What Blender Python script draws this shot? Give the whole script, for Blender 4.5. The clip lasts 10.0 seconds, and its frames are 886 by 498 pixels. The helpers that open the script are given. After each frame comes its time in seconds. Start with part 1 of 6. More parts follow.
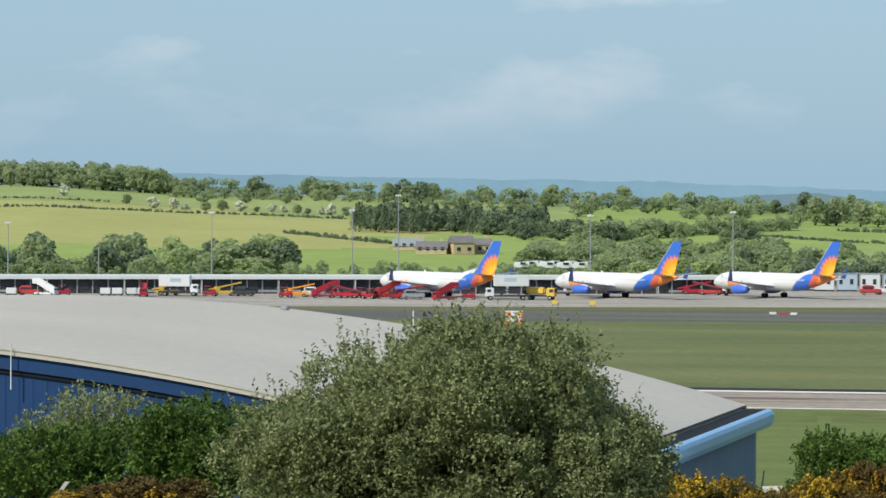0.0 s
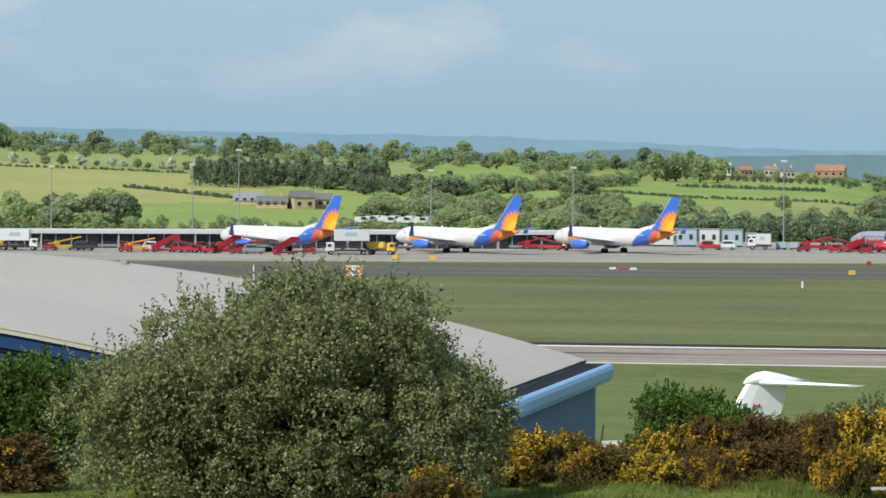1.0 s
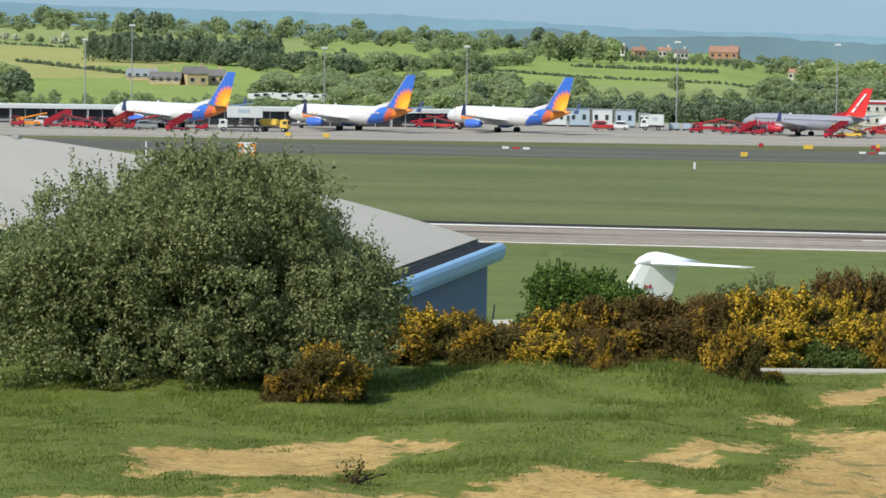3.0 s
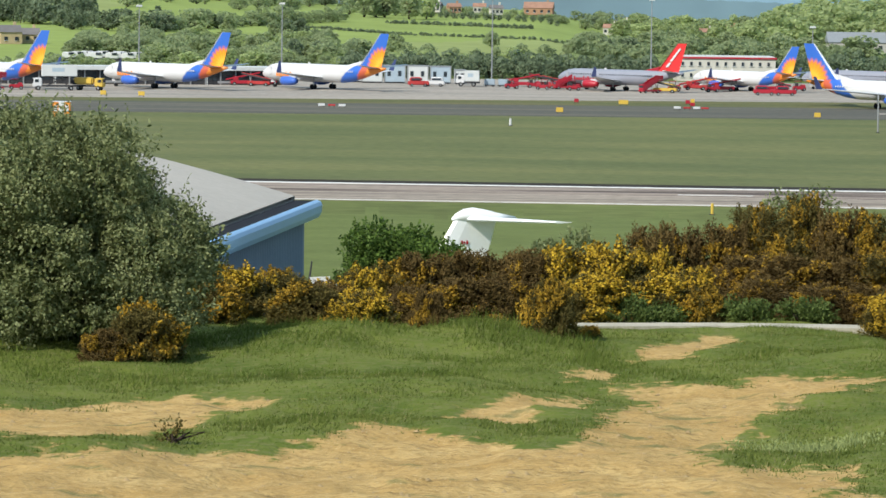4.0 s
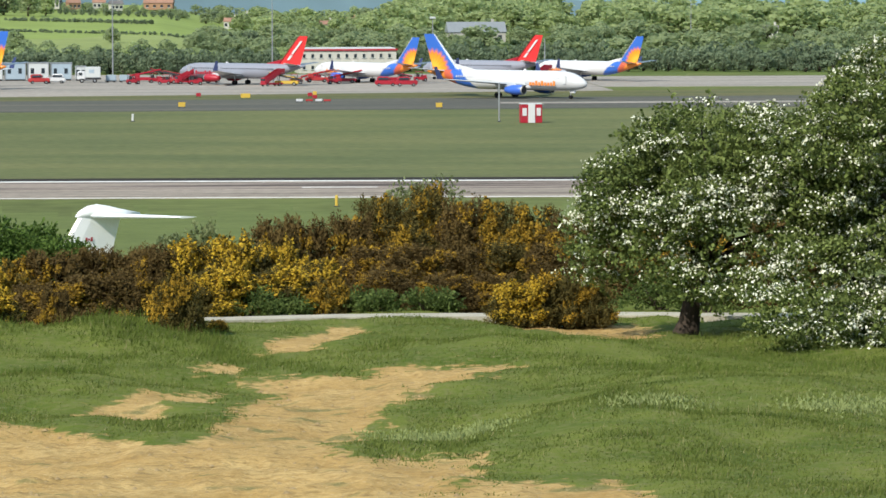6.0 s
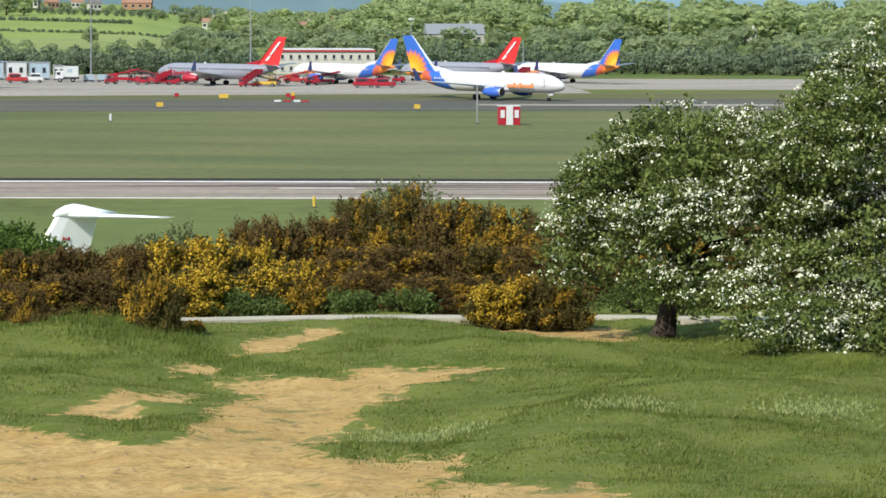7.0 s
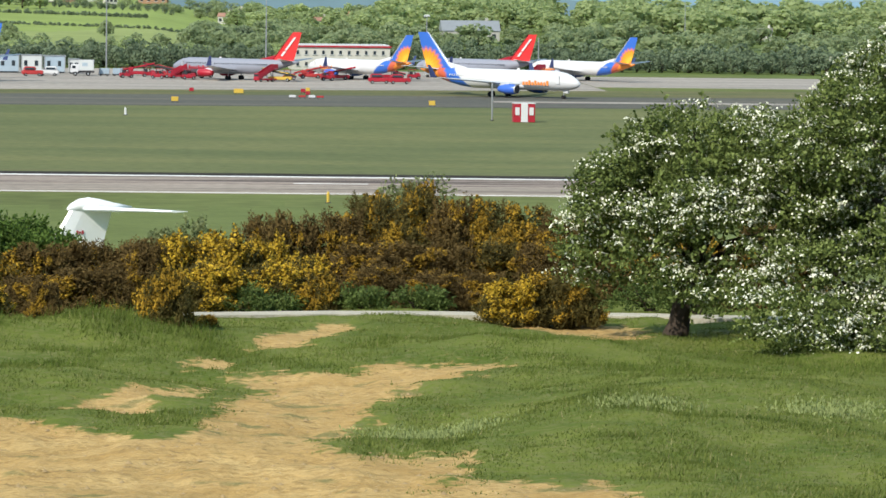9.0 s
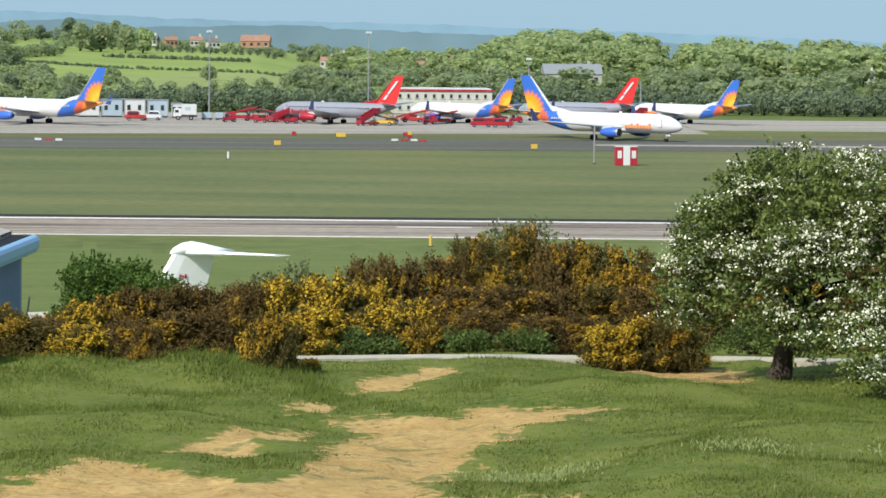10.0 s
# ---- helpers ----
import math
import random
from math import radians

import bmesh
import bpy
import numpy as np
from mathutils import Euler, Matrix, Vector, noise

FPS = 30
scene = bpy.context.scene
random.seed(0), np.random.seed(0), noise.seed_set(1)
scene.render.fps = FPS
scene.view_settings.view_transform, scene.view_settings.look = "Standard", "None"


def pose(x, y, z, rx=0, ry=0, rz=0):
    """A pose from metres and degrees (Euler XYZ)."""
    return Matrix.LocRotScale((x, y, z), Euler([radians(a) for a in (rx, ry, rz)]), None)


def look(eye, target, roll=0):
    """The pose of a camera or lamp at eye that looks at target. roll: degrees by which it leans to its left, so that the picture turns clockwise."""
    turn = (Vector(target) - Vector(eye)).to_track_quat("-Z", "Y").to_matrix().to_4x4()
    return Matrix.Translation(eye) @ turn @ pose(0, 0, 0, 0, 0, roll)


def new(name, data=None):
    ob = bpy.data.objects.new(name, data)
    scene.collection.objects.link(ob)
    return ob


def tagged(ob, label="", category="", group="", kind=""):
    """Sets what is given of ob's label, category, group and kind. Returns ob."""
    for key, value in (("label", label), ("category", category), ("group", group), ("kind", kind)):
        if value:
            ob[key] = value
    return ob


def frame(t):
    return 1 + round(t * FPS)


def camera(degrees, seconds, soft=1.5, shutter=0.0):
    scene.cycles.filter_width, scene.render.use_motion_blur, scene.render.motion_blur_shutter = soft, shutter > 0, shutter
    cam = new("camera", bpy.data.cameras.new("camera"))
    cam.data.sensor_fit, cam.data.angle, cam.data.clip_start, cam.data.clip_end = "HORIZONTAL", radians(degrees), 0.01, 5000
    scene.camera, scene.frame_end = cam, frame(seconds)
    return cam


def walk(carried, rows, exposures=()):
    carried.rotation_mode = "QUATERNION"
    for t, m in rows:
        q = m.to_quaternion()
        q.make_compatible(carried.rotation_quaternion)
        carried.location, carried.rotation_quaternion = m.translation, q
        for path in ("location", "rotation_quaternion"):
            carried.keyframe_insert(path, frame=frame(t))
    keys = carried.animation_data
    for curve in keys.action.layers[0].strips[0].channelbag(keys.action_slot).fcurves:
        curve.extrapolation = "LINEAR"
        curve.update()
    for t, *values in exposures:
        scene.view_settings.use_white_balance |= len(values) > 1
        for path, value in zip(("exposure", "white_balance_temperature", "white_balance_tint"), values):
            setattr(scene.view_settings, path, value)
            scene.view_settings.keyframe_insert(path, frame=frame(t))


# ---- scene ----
# ---- camera: a hand-held pan from a hillside above the airfield ----
EYE = (0.0, 0.0, 26.6)
cam = camera(12.78, 10.0, soft=1.6)
TURNS = [  # seconds, bearing to the right of +y, pitch, roll (degrees)
    (0.0, -8.124, -1.082, 0.241),
    (0.5, -6.534, -1.430, 0.207),
    (1.0, -5.810, -1.725, 0.407),
    (1.5, -5.626, -2.009, 0.634),
    (2.0, -5.489, -2.414, 0.824),
    (2.2, -5.394, -2.614, 0.938),
    (3.3, -3.514, -3.730, 0.980),
    (3.5, -2.980, -3.862, 0.965),
    (4.0, -1.563, -4.054, 0.737),
    (4.5, -0.000, -4.094, 0.600),
    (5.0, 1.563, -4.046, 0.279),
    (5.5, 2.952, -4.081, 0.049),
    (6.0, 3.872, -4.121, -0.126),
    (7.5, 4.234, -4.088, 0.347),
    (8.0, 4.178, -4.112, 0.508),
    (8.5, 4.132, -4.179, 0.634),
    (9.0, 4.005, -4.146, 0.720),
    (9.5, 3.712, -3.957, 0.600),
    (10.0, 2.512, -3.533, 0.538),
]


def aim(bearing, pitch, roll):
    b, p, r = radians(bearing), radians(pitch), radians(roll)
    ahead = Vector((math.sin(b) * math.cos(p), math.cos(b) * math.cos(p), math.sin(p)))
    eye = Vector(EYE)
    return look(eye, eye + ahead * 100, math.degrees(r))


walk(cam, [(t, aim(b, p, r)) for t, b, p, r in TURNS], exposures=[(0.0, -0.02), (2.2, -0.02), (4.0, 0.10), (6.2, 0.12), (7.5, 0.16), (10.0, 0.16)])

# ---- daylight ----
SUN_BEARING, SUN_HEIGHT = -140.0, 40.0     # degrees right of +y, and above the horizon
world = bpy.data.worlds.new("sky")
scene.world = world
world.use_nodes = True
wt = world.node_tree
wt.nodes.clear()


def wn(kind):
    return wt.nodes.new(kind)


w_out, w_bg = wn("ShaderNodeOutputWorld"), wn("ShaderNodeBackground")
w_sky = wn("ShaderNodeTexSky")
w_sky.sky_type, w_sky.sun_disc = "NISHITA", False
w_sky.sun_elevation, w_sky.sun_rotation = radians(SUN_HEIGHT), radians(SUN_BEARING)
w_sky.altitude, w_sky.air_density, w_sky.dust_density, w_sky.ozone_density = 200.0, 1.0, 1.2, 1.5
w_co, w_map = wn("ShaderNodeTexCoord"), wn("ShaderNodeMapping")
w_map.inputs["Scale"].default_value = (13.0, 13.0, 36.0)
w_noise = wn("ShaderNodeTexNoise")
w_noise.inputs["Scale"].default_value = 1.0
w_noise.inputs["Detail"].default_value = 7.0
w_noise.inputs["Roughness"].default_value = 0.55
w_ramp = wn("ShaderNodeValToRGB")
w_ramp.color_ramp.elements[0].position, w_ramp.color_ramp.elements[1].position = 0.54, 0.74
w_sep = wn("ShaderNodeSeparateXYZ")
w_high = wn("ShaderNodeMapRange")
w_high.inputs["From Min"].default_value, w_high.inputs["From Max"].default_value = 0.0, 0.05
w_mul, w_amt = wn("ShaderNodeMath"), wn("ShaderNodeMath")
w_mul.operation = w_amt.operation = "MULTIPLY"
w_amt.inputs[1].default_value = 0.85
w_veil, w_mix = wn("ShaderNodeMix"), wn("ShaderNodeMix")
w_veil.data_type = w_mix.data_type = "RGBA"
w_veil.inputs["Factor"].default_value = 0.75
w_veil.inputs["B"].default_value = (3.5, 5.6, 7.4, 1)
w_mix.inputs["B"].default_value = (8.2, 8.3, 8.6, 1)
wt.links.new(w_co.outputs["Generated"], w_map.inputs["Vector"])
wt.links.new(w_map.outputs[0], w_noise.inputs["Vector"])
wt.links.new(w_noise.outputs[0], w_ramp.inputs[0])
wt.links.new(w_co.outputs["Generated"], w_sep.inputs[0])
wt.links.new(w_sep.outputs["Z"], w_high.inputs["Value"])
wt.links.new(w_ramp.outputs["Color"], w_mul.inputs[0])
wt.links.new(w_high.outputs[0], w_mul.inputs[1])
wt.links.new(w_mul.outputs[0], w_amt.inputs[0])
wt.links.new(w_amt.outputs[0], w_mix.inputs["Factor"])
wt.links.new(w_sky.outputs[0], w_veil.inputs["A"])
wt.links.new(w_veil.outputs["Result"], w_mix.inputs["A"])
wt.links.new(w_mix.outputs["Result"], w_bg.inputs["Color"])
w_bg.inputs["Strength"].default_value = 0.102
wt.links.new(w_bg.outputs[0], w_out.inputs["Surface"])

sun_data = bpy.data.lights.new("sun", "SUN")
sun_data.energy, sun_data.angle, sun_data.color = 4.8, radians(0.6), (1.0, 0.95, 0.85)
sun = new("sun", sun_data)
sb, sh = radians(SUN_BEARING), radians(SUN_HEIGHT)
sun.matrix_world = look((0, 0, 300), Vector((0, 0, 300)) - Vector((math.sin(sb) * math.cos(sh), math.cos(sb) * math.cos(sh), math.sin(sh))))


# ---- materials ----
def mat(name, colour, rough=0.7, metal=0.0, vary=0.15, scale=1.0, fine=12.0, bump=0.0, island=0.0, obj=0.0, through_leaf=0.0,
        second=None, coat=0.0):
    """A surface with broad and fine variation of its base colour, at real-world size."""
    m = bpy.data.materials.new(name)
    m.use_nodes = True
    nt = m.node_tree
    nt.nodes.clear()
    out, bsdf = nt.nodes.new("ShaderNodeOutputMaterial"), nt.nodes.new("ShaderNodeBsdfPrincipled")
    bsdf.inputs["Roughness"].default_value = rough
    bsdf.inputs["Metallic"].default_value = metal
    bsdf.inputs["Specular IOR Level"].default_value = 0.12 if rough > 0.48 and not metal else 0.5
    bsdf.inputs["Coat Weight"].default_value = coat
    geo = nt.nodes.new("ShaderNodeNewGeometry")
    a, b = nt.nodes.new("ShaderNodeTexNoise"), nt.nodes.new("ShaderNodeTexNoise")
    for n, s in ((a, scale), (b, scale * fine)):
        n.inputs["Scale"].default_value, n.inputs["Detail"].default_value = s, 5.0
        nt.links.new(geo.outputs["Position"], n.inputs["Vector"])
    add = nt.nodes.new("ShaderNodeMath")
    add.operation = "ADD"
    nt.links.new(a.outputs[0], add.inputs[0])
    nt.links.new(b.outputs[0], add.inputs[1])
    total = add.outputs[0]
    if island or obj:
        src = geo.outputs["Random Per Island"] if island else nt.nodes.new("ShaderNodeObjectInfo").outputs["Random"]
        k = nt.nodes.new("ShaderNodeMath")
        k.operation = "MULTIPLY_ADD"
        k.inputs[1].default_value, k.inputs[2].default_value = 2.0 * (island or obj), -(island or obj)
        nt.links.new(src, k.inputs[0])
        add2 = nt.nodes.new("ShaderNodeMath")
        add2.operation = "ADD"
        nt.links.new(total, add2.inputs[0])
        nt.links.new(k.outputs[0], add2.inputs[1])
        total = add2.outputs[0]
    rng = nt.nodes.new("ShaderNodeMapRange")
    rng.inputs["From Min"].default_value, rng.inputs["From Max"].default_value = 0.6, 1.4
    nt.links.new(total, rng.inputs["Value"])
    mix = nt.nodes.new("ShaderNodeMix")
    mix.data_type = "RGBA"
    low = [c * (1 - vary) for c in colour]
    high = second or [min(1, c * (1 + vary)) for c in colour]
    mix.inputs["A"].default_value, mix.inputs["B"].default_value = (*low, 1), (*high, 1)
    nt.links.new(rng.outputs[0], mix.inputs["Factor"])
    nt.links.new(mix.outputs["Result"], bsdf.inputs["Base Color"])
    if bump:
        bp = nt.nodes.new("ShaderNodeBump")
        bp.inputs["Strength"].default_value, bp.inputs["Distance"].default_value = 0.6, bump
        nt.links.new(total, bp.inputs["Height"])
        nt.links.new(bp.outputs[0], bsdf.inputs["Normal"])
    if through_leaf:
        tr, ms = nt.nodes.new("ShaderNodeBsdfTranslucent"), nt.nodes.new("ShaderNodeMixShader")
        ms.inputs[0].default_value = through_leaf
        nt.links.new(mix.outputs["Result"], tr.inputs["Color"])
        nt.links.new(bsdf.outputs[0], ms.inputs[1])
        nt.links.new(tr.outputs[0], ms.inputs[2])
        nt.links.new(ms.outputs[0], out.inputs["Surface"])
    else:
        nt.links.new(bsdf.outputs[0], out.inputs["Surface"])
    return m


WHITE = mat("white_paint", (0.62, 0.62, 0.63), 0.35, vary=0.04, scale=0.3)
SILVER = mat("silver_paint", (0.40, 0.42, 0.46), 0.35, metal=0.3, vary=0.06, scale=0.3)
RED = mat("red_paint", (0.37, 0.014, 0.03), 0.4, vary=0.15, scale=0.5)
DARKRED = mat("worn_red_paint", (0.42, 0.05, 0.05), 0.55, vary=0.25, scale=0.7)
BLUE = mat("blue_paint", (0.05, 0.14, 0.55), 0.35, vary=0.08, scale=0.4)
ORANGE = mat("orange_paint", (0.80, 0.28, 0.03), 0.4, vary=0.12, scale=0.6)
YELLOW = mat("yellow_paint", (0.60, 0.40, 0.06), 0.45, vary=0.12, scale=0.6)
RUBBER = mat("rubber", (0.02, 0.02, 0.022), 0.8, vary=0.2, scale=2.0)
DARK = mat("dark_metal", (0.05, 0.05, 0.055), 0.5, vary=0.2, scale=1.0)
GREY = mat("grey_metal", (0.32, 0.33, 0.34), 0.45, metal=0.4, vary=0.12, scale=0.8)
GLASS = mat("dark_glass", (0.03, 0.04, 0.05), 0.08, vary=0.1)
PALEGREY = mat("pale_grey_panel", (0.55, 0.57, 0.57), 0.55, vary=0.08, scale=0.4)
PALEBLUE = mat("pale_blue_panel", (0.35, 0.43, 0.50), 0.5, vary=0.1, scale=0.4)
CONCRETE = mat("concrete", (0.40, 0.385, 0.35), 0.9, vary=0.18, scale=0.5, bump=0.01)
STONE = mat("sandstone", (0.46, 0.36, 0.22), 0.9, vary=0.2, scale=0.6, bump=0.02)
SLATE = mat("slate_roof", (0.16, 0.15, 0.15), 0.7, vary=0.2, scale=0.5)
REDTILE = mat("red_tile_roof", (0.31, 0.18, 0.13), 0.8, vary=0.25, scale=0.6)
RENDERED = mat("white_render", (0.52, 0.50, 0.45), 0.85, vary=0.08, scale=0.4)
BARK = mat("bark", (0.055, 0.042, 0.032), 0.95, vary=0.35, scale=6.0, bump=0.02)


# ---- mesh helpers ----
def raw(name, verts, faces):
    me = bpy.data.meshes.new(name)
    me.from_pydata([tuple(v) for v in verts], [], [tuple(f) for f in faces])
    me.update()
    return me


def fast(name, verts, faces):
    """A mesh from numpy arrays: verts n x 3, faces m x k."""
    me = bpy.data.meshes.new(name)
    n, k = faces.shape
    me.vertices.add(len(verts))
    me.vertices.foreach_set("co", np.ascontiguousarray(verts, dtype=np.float32).ravel())
    me.loops.add(n * k)
    me.loops.foreach_set("vertex_index", np.ascontiguousarray(faces, dtype=np.int32).ravel())
    me.polygons.add(n)
    me.polygons.foreach_set("loop_start", np.arange(0, n * k, k, dtype=np.int32))
    me.update(calc_edges=True)
    return me


def done(bm, name):
    me = bpy.data.meshes.new(name)
    bm.to_mesh(me)
    bm.free()
    return me


def part(name, shape, material, parent=None, label="", smooth=False):
    me = done(shape, name) if isinstance(shape, bmesh.types.BMesh) else shape
    if material and not me.materials:
        me.materials.append(material)
    if smooth:
        me.shade_smooth()
    ob = new(name, me)
    if parent:
        ob.parent = parent
    if label:
        ob["label"] = label
    return ob


def thing(name, m, label, category, group="", kind=""):
    ob = new(name)
    ob.matrix_world = m
    return tagged(ob, label, category, group, kind)


def box(sx, sy, sz, x=0, y=0, z=0, bevel=0.0, taper=1.0, rz=0.0):
    """A box with its base's middle at (x, y, z); taper narrows the top."""
    bm = bmesh.new()
    bmesh.ops.create_cube(bm, size=1.0)
    for v in bm.verts:
        k = taper if v.co.z > 0 else 1.0
        v.co = Vector((v.co.x * sx * k, v.co.y * sy * k, (v.co.z + 0.5) * sz))
    if bevel:
        bmesh.ops.bevel(bm, geom=list(bm.edges), offset=bevel, segments=2, affect="EDGES")
    bm.transform(pose(x, y, z, 0, 0, rz))
    return bm


def tube(points, radii, sides=8):
    """A round tapered tube along points."""
    verts, faces = [], []
    pts = [Vector(p) for p in points]
    for i, p in enumerate(pts):
        d = (pts[min(i + 1, len(pts) - 1)] - pts[max(i - 1, 0)]).normalized()
        u = d.orthogonal().normalized()
        w = d.cross(u)
        for s in range(sides):
            a = 2 * math.pi * s / sides
            verts.append(p + (u * math.cos(a) + w * math.sin(a)) * radii[i])
    for i in range(len(pts) - 1):
        for s in range(sides):
            t = (s + 1) % sides
            faces.append((i * sides + s, i * sides + t, (i + 1) * sides + t, (i + 1) * sides + s))
    faces.append(tuple(range(sides))[::-1])
    faces.append(tuple((len(pts) - 1) * sides + s for s in range(sides)))
    return raw("tube", verts, faces)


def loft(rings):
    """A closed skin over rings of equal count."""
    n = len(rings[0])
    verts = [v for r in rings for v in r]
    faces = [(i * n + s, i * n + (s + 1) % n, (i + 1) * n + (s + 1) % n, (i + 1) * n + s) for i in range(len(rings) - 1) for s in range(n)]
    faces += [tuple(range(n))[::-1], tuple((len(rings) - 1) * n + s for s in range(n))]
    return raw("loft", verts, faces)


def wheel_mesh(r, w):
    """A tyre lying along y, its middle at the origin."""
    rings = []
    for y, k in ((-w / 2, 0.75), (-w / 2, 0.93), (-w * 0.3, 1.0), (w * 0.3, 1.0), (w / 2, 0.93), (w / 2, 0.75)):
        rings.append([(math.cos(a) * r * k, y, math.sin(a) * r * k) for a in (2 * math.pi * i / 14 for i in range(14))])
    return loft(rings)


# ---- the lie of the land ----
NEAR = ((0, 25.0), (15, 23.6), (30, 21.9), (45, 20.5), (60, 19.75), (70, 19.35), (82, 19.1), (92, 18.7), (105, 17.0), (130, 12.6),
        (140, 11.6), (166, 11.4), (200, 5.2), (240, 4.0), (300, 3.6), (380, 1.4), (430, 0.0), (950, 0.0))
RIDGE = ((-40, 24), (-14, 21.5), (-12, 18), (-9.6, 16), (-7.5, 13.5), (-4.7, 11), (-2.3, 8.5), (-0.2, 7.5), (0.5, 2.5), (2.0, 0), (3.6, 3), (4.4, 6), (5.4, 2.5), (9.2, 1.5), (40, 0))
MOUNDS = ((-1.2, 77.8, 1.5, 0.42), (-4.5, 76.5, 2.6, 0.38), (-10.5, 74, 2.6, 0.35), (6.5, 73.5, 2.5, 0.34), (9.5, 62, 3.5, 0.45), (-2.5, 66, 2.4, 0.3),
          (7.0, 56, 2.6, 0.25), (0.5, 68.5, 1.2, -0.15), (3.0, 57, 2.0, -0.2), (-3.0, 52, 2.5, -0.15))


def land(x, y):
    r = math.hypot(x, y)
    az = math.degrees(math.atan2(x, y))
    z = float(np.interp(r, [p[0] for p in NEAR], [p[1] for p in NEAR]))
    if r < 110:
        for mx, my, mr, mh in MOUNDS:
            d2 = ((x - mx) ** 2 + ((y - my) / 1.6) ** 2) / (mr * mr)
            if d2 < 6:
                z += mh * math.exp(-d2 * 1.2)
        z += 0.16 * noise.noise((x * 0.35, y * 0.2, 3.0)) + 0.08 * noise.noise((x * 1.1, y * 0.7, 9.0))
    if r > 950 and abs(az) < 60:
        top = float(np.interp(az, [p[0] for p in RIDGE], [p[1] for p in RIDGE]))
        k = min(1.0, (r - 950) / 850)
        z += top * (k * k * (3 - 2 * k) * 0.35 + k * 0.65)
        z += 1.6 * k * noise.noise((x * 0.006, y * 0.006, 1.0))
        if r > 1850:
            z -= min(60.0, (r - 1850) * 0.06)
    return z


def at(bearing, distance):
    b = radians(bearing)
    return distance * math.sin(b), distance * math.cos(b)


# ---- ground: one sheet from the hilltop to the horizon ----
# worn earth, as outlines in plan
WORN_MAIN = ((-12, 40), (-12, 50.5), (-9, 51.2), (-6.4, 52.6), (-4.9, 53.9), (-3.8, 54.5), (-3.4, 55.6), (-2.7, 57), (-2.1, 57.9), (-1.5, 57), (-0.6,
    55.5), (-0, 54.4), (0.6, 57.6), (1.1, 62.7), (1.6, 66.3), (1, 69.1), (1.2, 69.7), (2.2, 69.3), (3.2, 69.6), (4, 70.7), (5.1, 70.5), (6.2, 70.2), (5.8,
    68.7), (4.4, 65.8), (3.8, 64.4), (3.1, 60.2), (2.6, 57.6), (2, 51.7), (2.5, 50.7), (3.1, 51.6), (3.9, 51.6), (3.7, 48.8), (3.2, 47.6), (3.9, 47.4),
    (5.4, 47.3), (5.5, 44.8), (4.6, 34.7), (-4.4, 34.7))
WORN_UPPER = ((-9.5, 61.1), (-7.1, 63.7), (-6.7, 64.9), (-5.8, 65), (-4.4, 63.5), (-3.8, 62.8), (-4.3, 62), (-4.8, 60.7), (-5.3, 58.3), (-5.7, 55.4),
    (-6.9, 54.6), (-8.5, 55))
WORN_HOLLOW = ((-1.6, 60.5), (-1.3, 62), (-0.7, 63.3), (-0, 64), (0.5, 65.5), (1.3, 66.4), (1, 65), (0, 62.3), (-0.2, 59.8), (-0.7, 60), (-1.1, 60.6))
WORN_STREAK = ((0.2, 71.3), (1.3, 72.1), (1, 70.8), (0.2, 70.3))
WORN_BANK = ((1.9, 79.3), (3.7, 83.1), (4.3, 81.7), (3.5, 77.5), (3, 75.1), (1.9, 74.3), (1.2, 73.1), (1.5, 78))
WORN_LEDGE = ((7, 81.7), (8.7, 83.7), (10, 83.9), (9.9, 78.3), (8.5, 76.6), (7.5, 79.5))
WORN = ((WORN_MAIN, 0.0), (WORN_UPPER, -0.2), (WORN_HOLLOW, -0.08), (WORN_STREAK, -0.1), (WORN_BANK, -0.3), (WORN_LEDGE, -0.15))


def worn_at(xs, ys):
    """How bare the turf is at each place: 0 green, 1 earth."""
    best = np.full(len(xs), -9.0)
    for outline, shift in WORN:
        pts = np.array(outline)
        inside, near = np.zeros(len(xs), dtype=bool), np.full(len(xs), 9.0)
        for (x1, y1), (x2, y2) in zip(pts, np.roll(pts, -1, 0)):
            if y1 != y2:
                inside ^= ((y1 > ys) != (y2 > ys)) & (xs < (x2 - x1) * (ys - y1) / (y2 - y1) + x1)
            dx, dy = x2 - x1, (y2 - y1) * 0.3
            px, py = xs - x1, (ys - y1) * 0.3
            k = np.clip((px * dx + py * dy) / max(1e-6, dx * dx + dy * dy), 0, 1)
            near = np.minimum(near, np.hypot(px - k * dx, py - k * dy))
        best = np.maximum(best, np.where(inside, near, -near) + shift)
    rough = np.array([0.30 * noise.noise((x * 0.9, y * 0.4, 5.0)) + 0.22 * noise.noise((x * 2.6, y * 1.0, 2.0)) + 0.16 * noise.noise((x * 6, y * 2.4, 6.0))
                      if b > -1.2 else 0.0 for x, y, b in zip(xs, ys, best)])
    return np.clip(0.5 + (np.minimum(best, 0.55) + rough) * 1.7, 0.0, 1.0)


def bare_sink(xs, ys, bare):
    """How far the bare earth lies below the turf, with ruts and clods."""
    lumps = np.array([0.05 * noise.noise((x * 1.6, y * 0.9, 7.0)) + 0.035 * noise.noise((x * 4.5, y * 2.2, 1.0)) if b > 0.02 else 0.0 for x, y, b in zip(xs, ys, bare)])
    return bare * (0.09 + lumps)


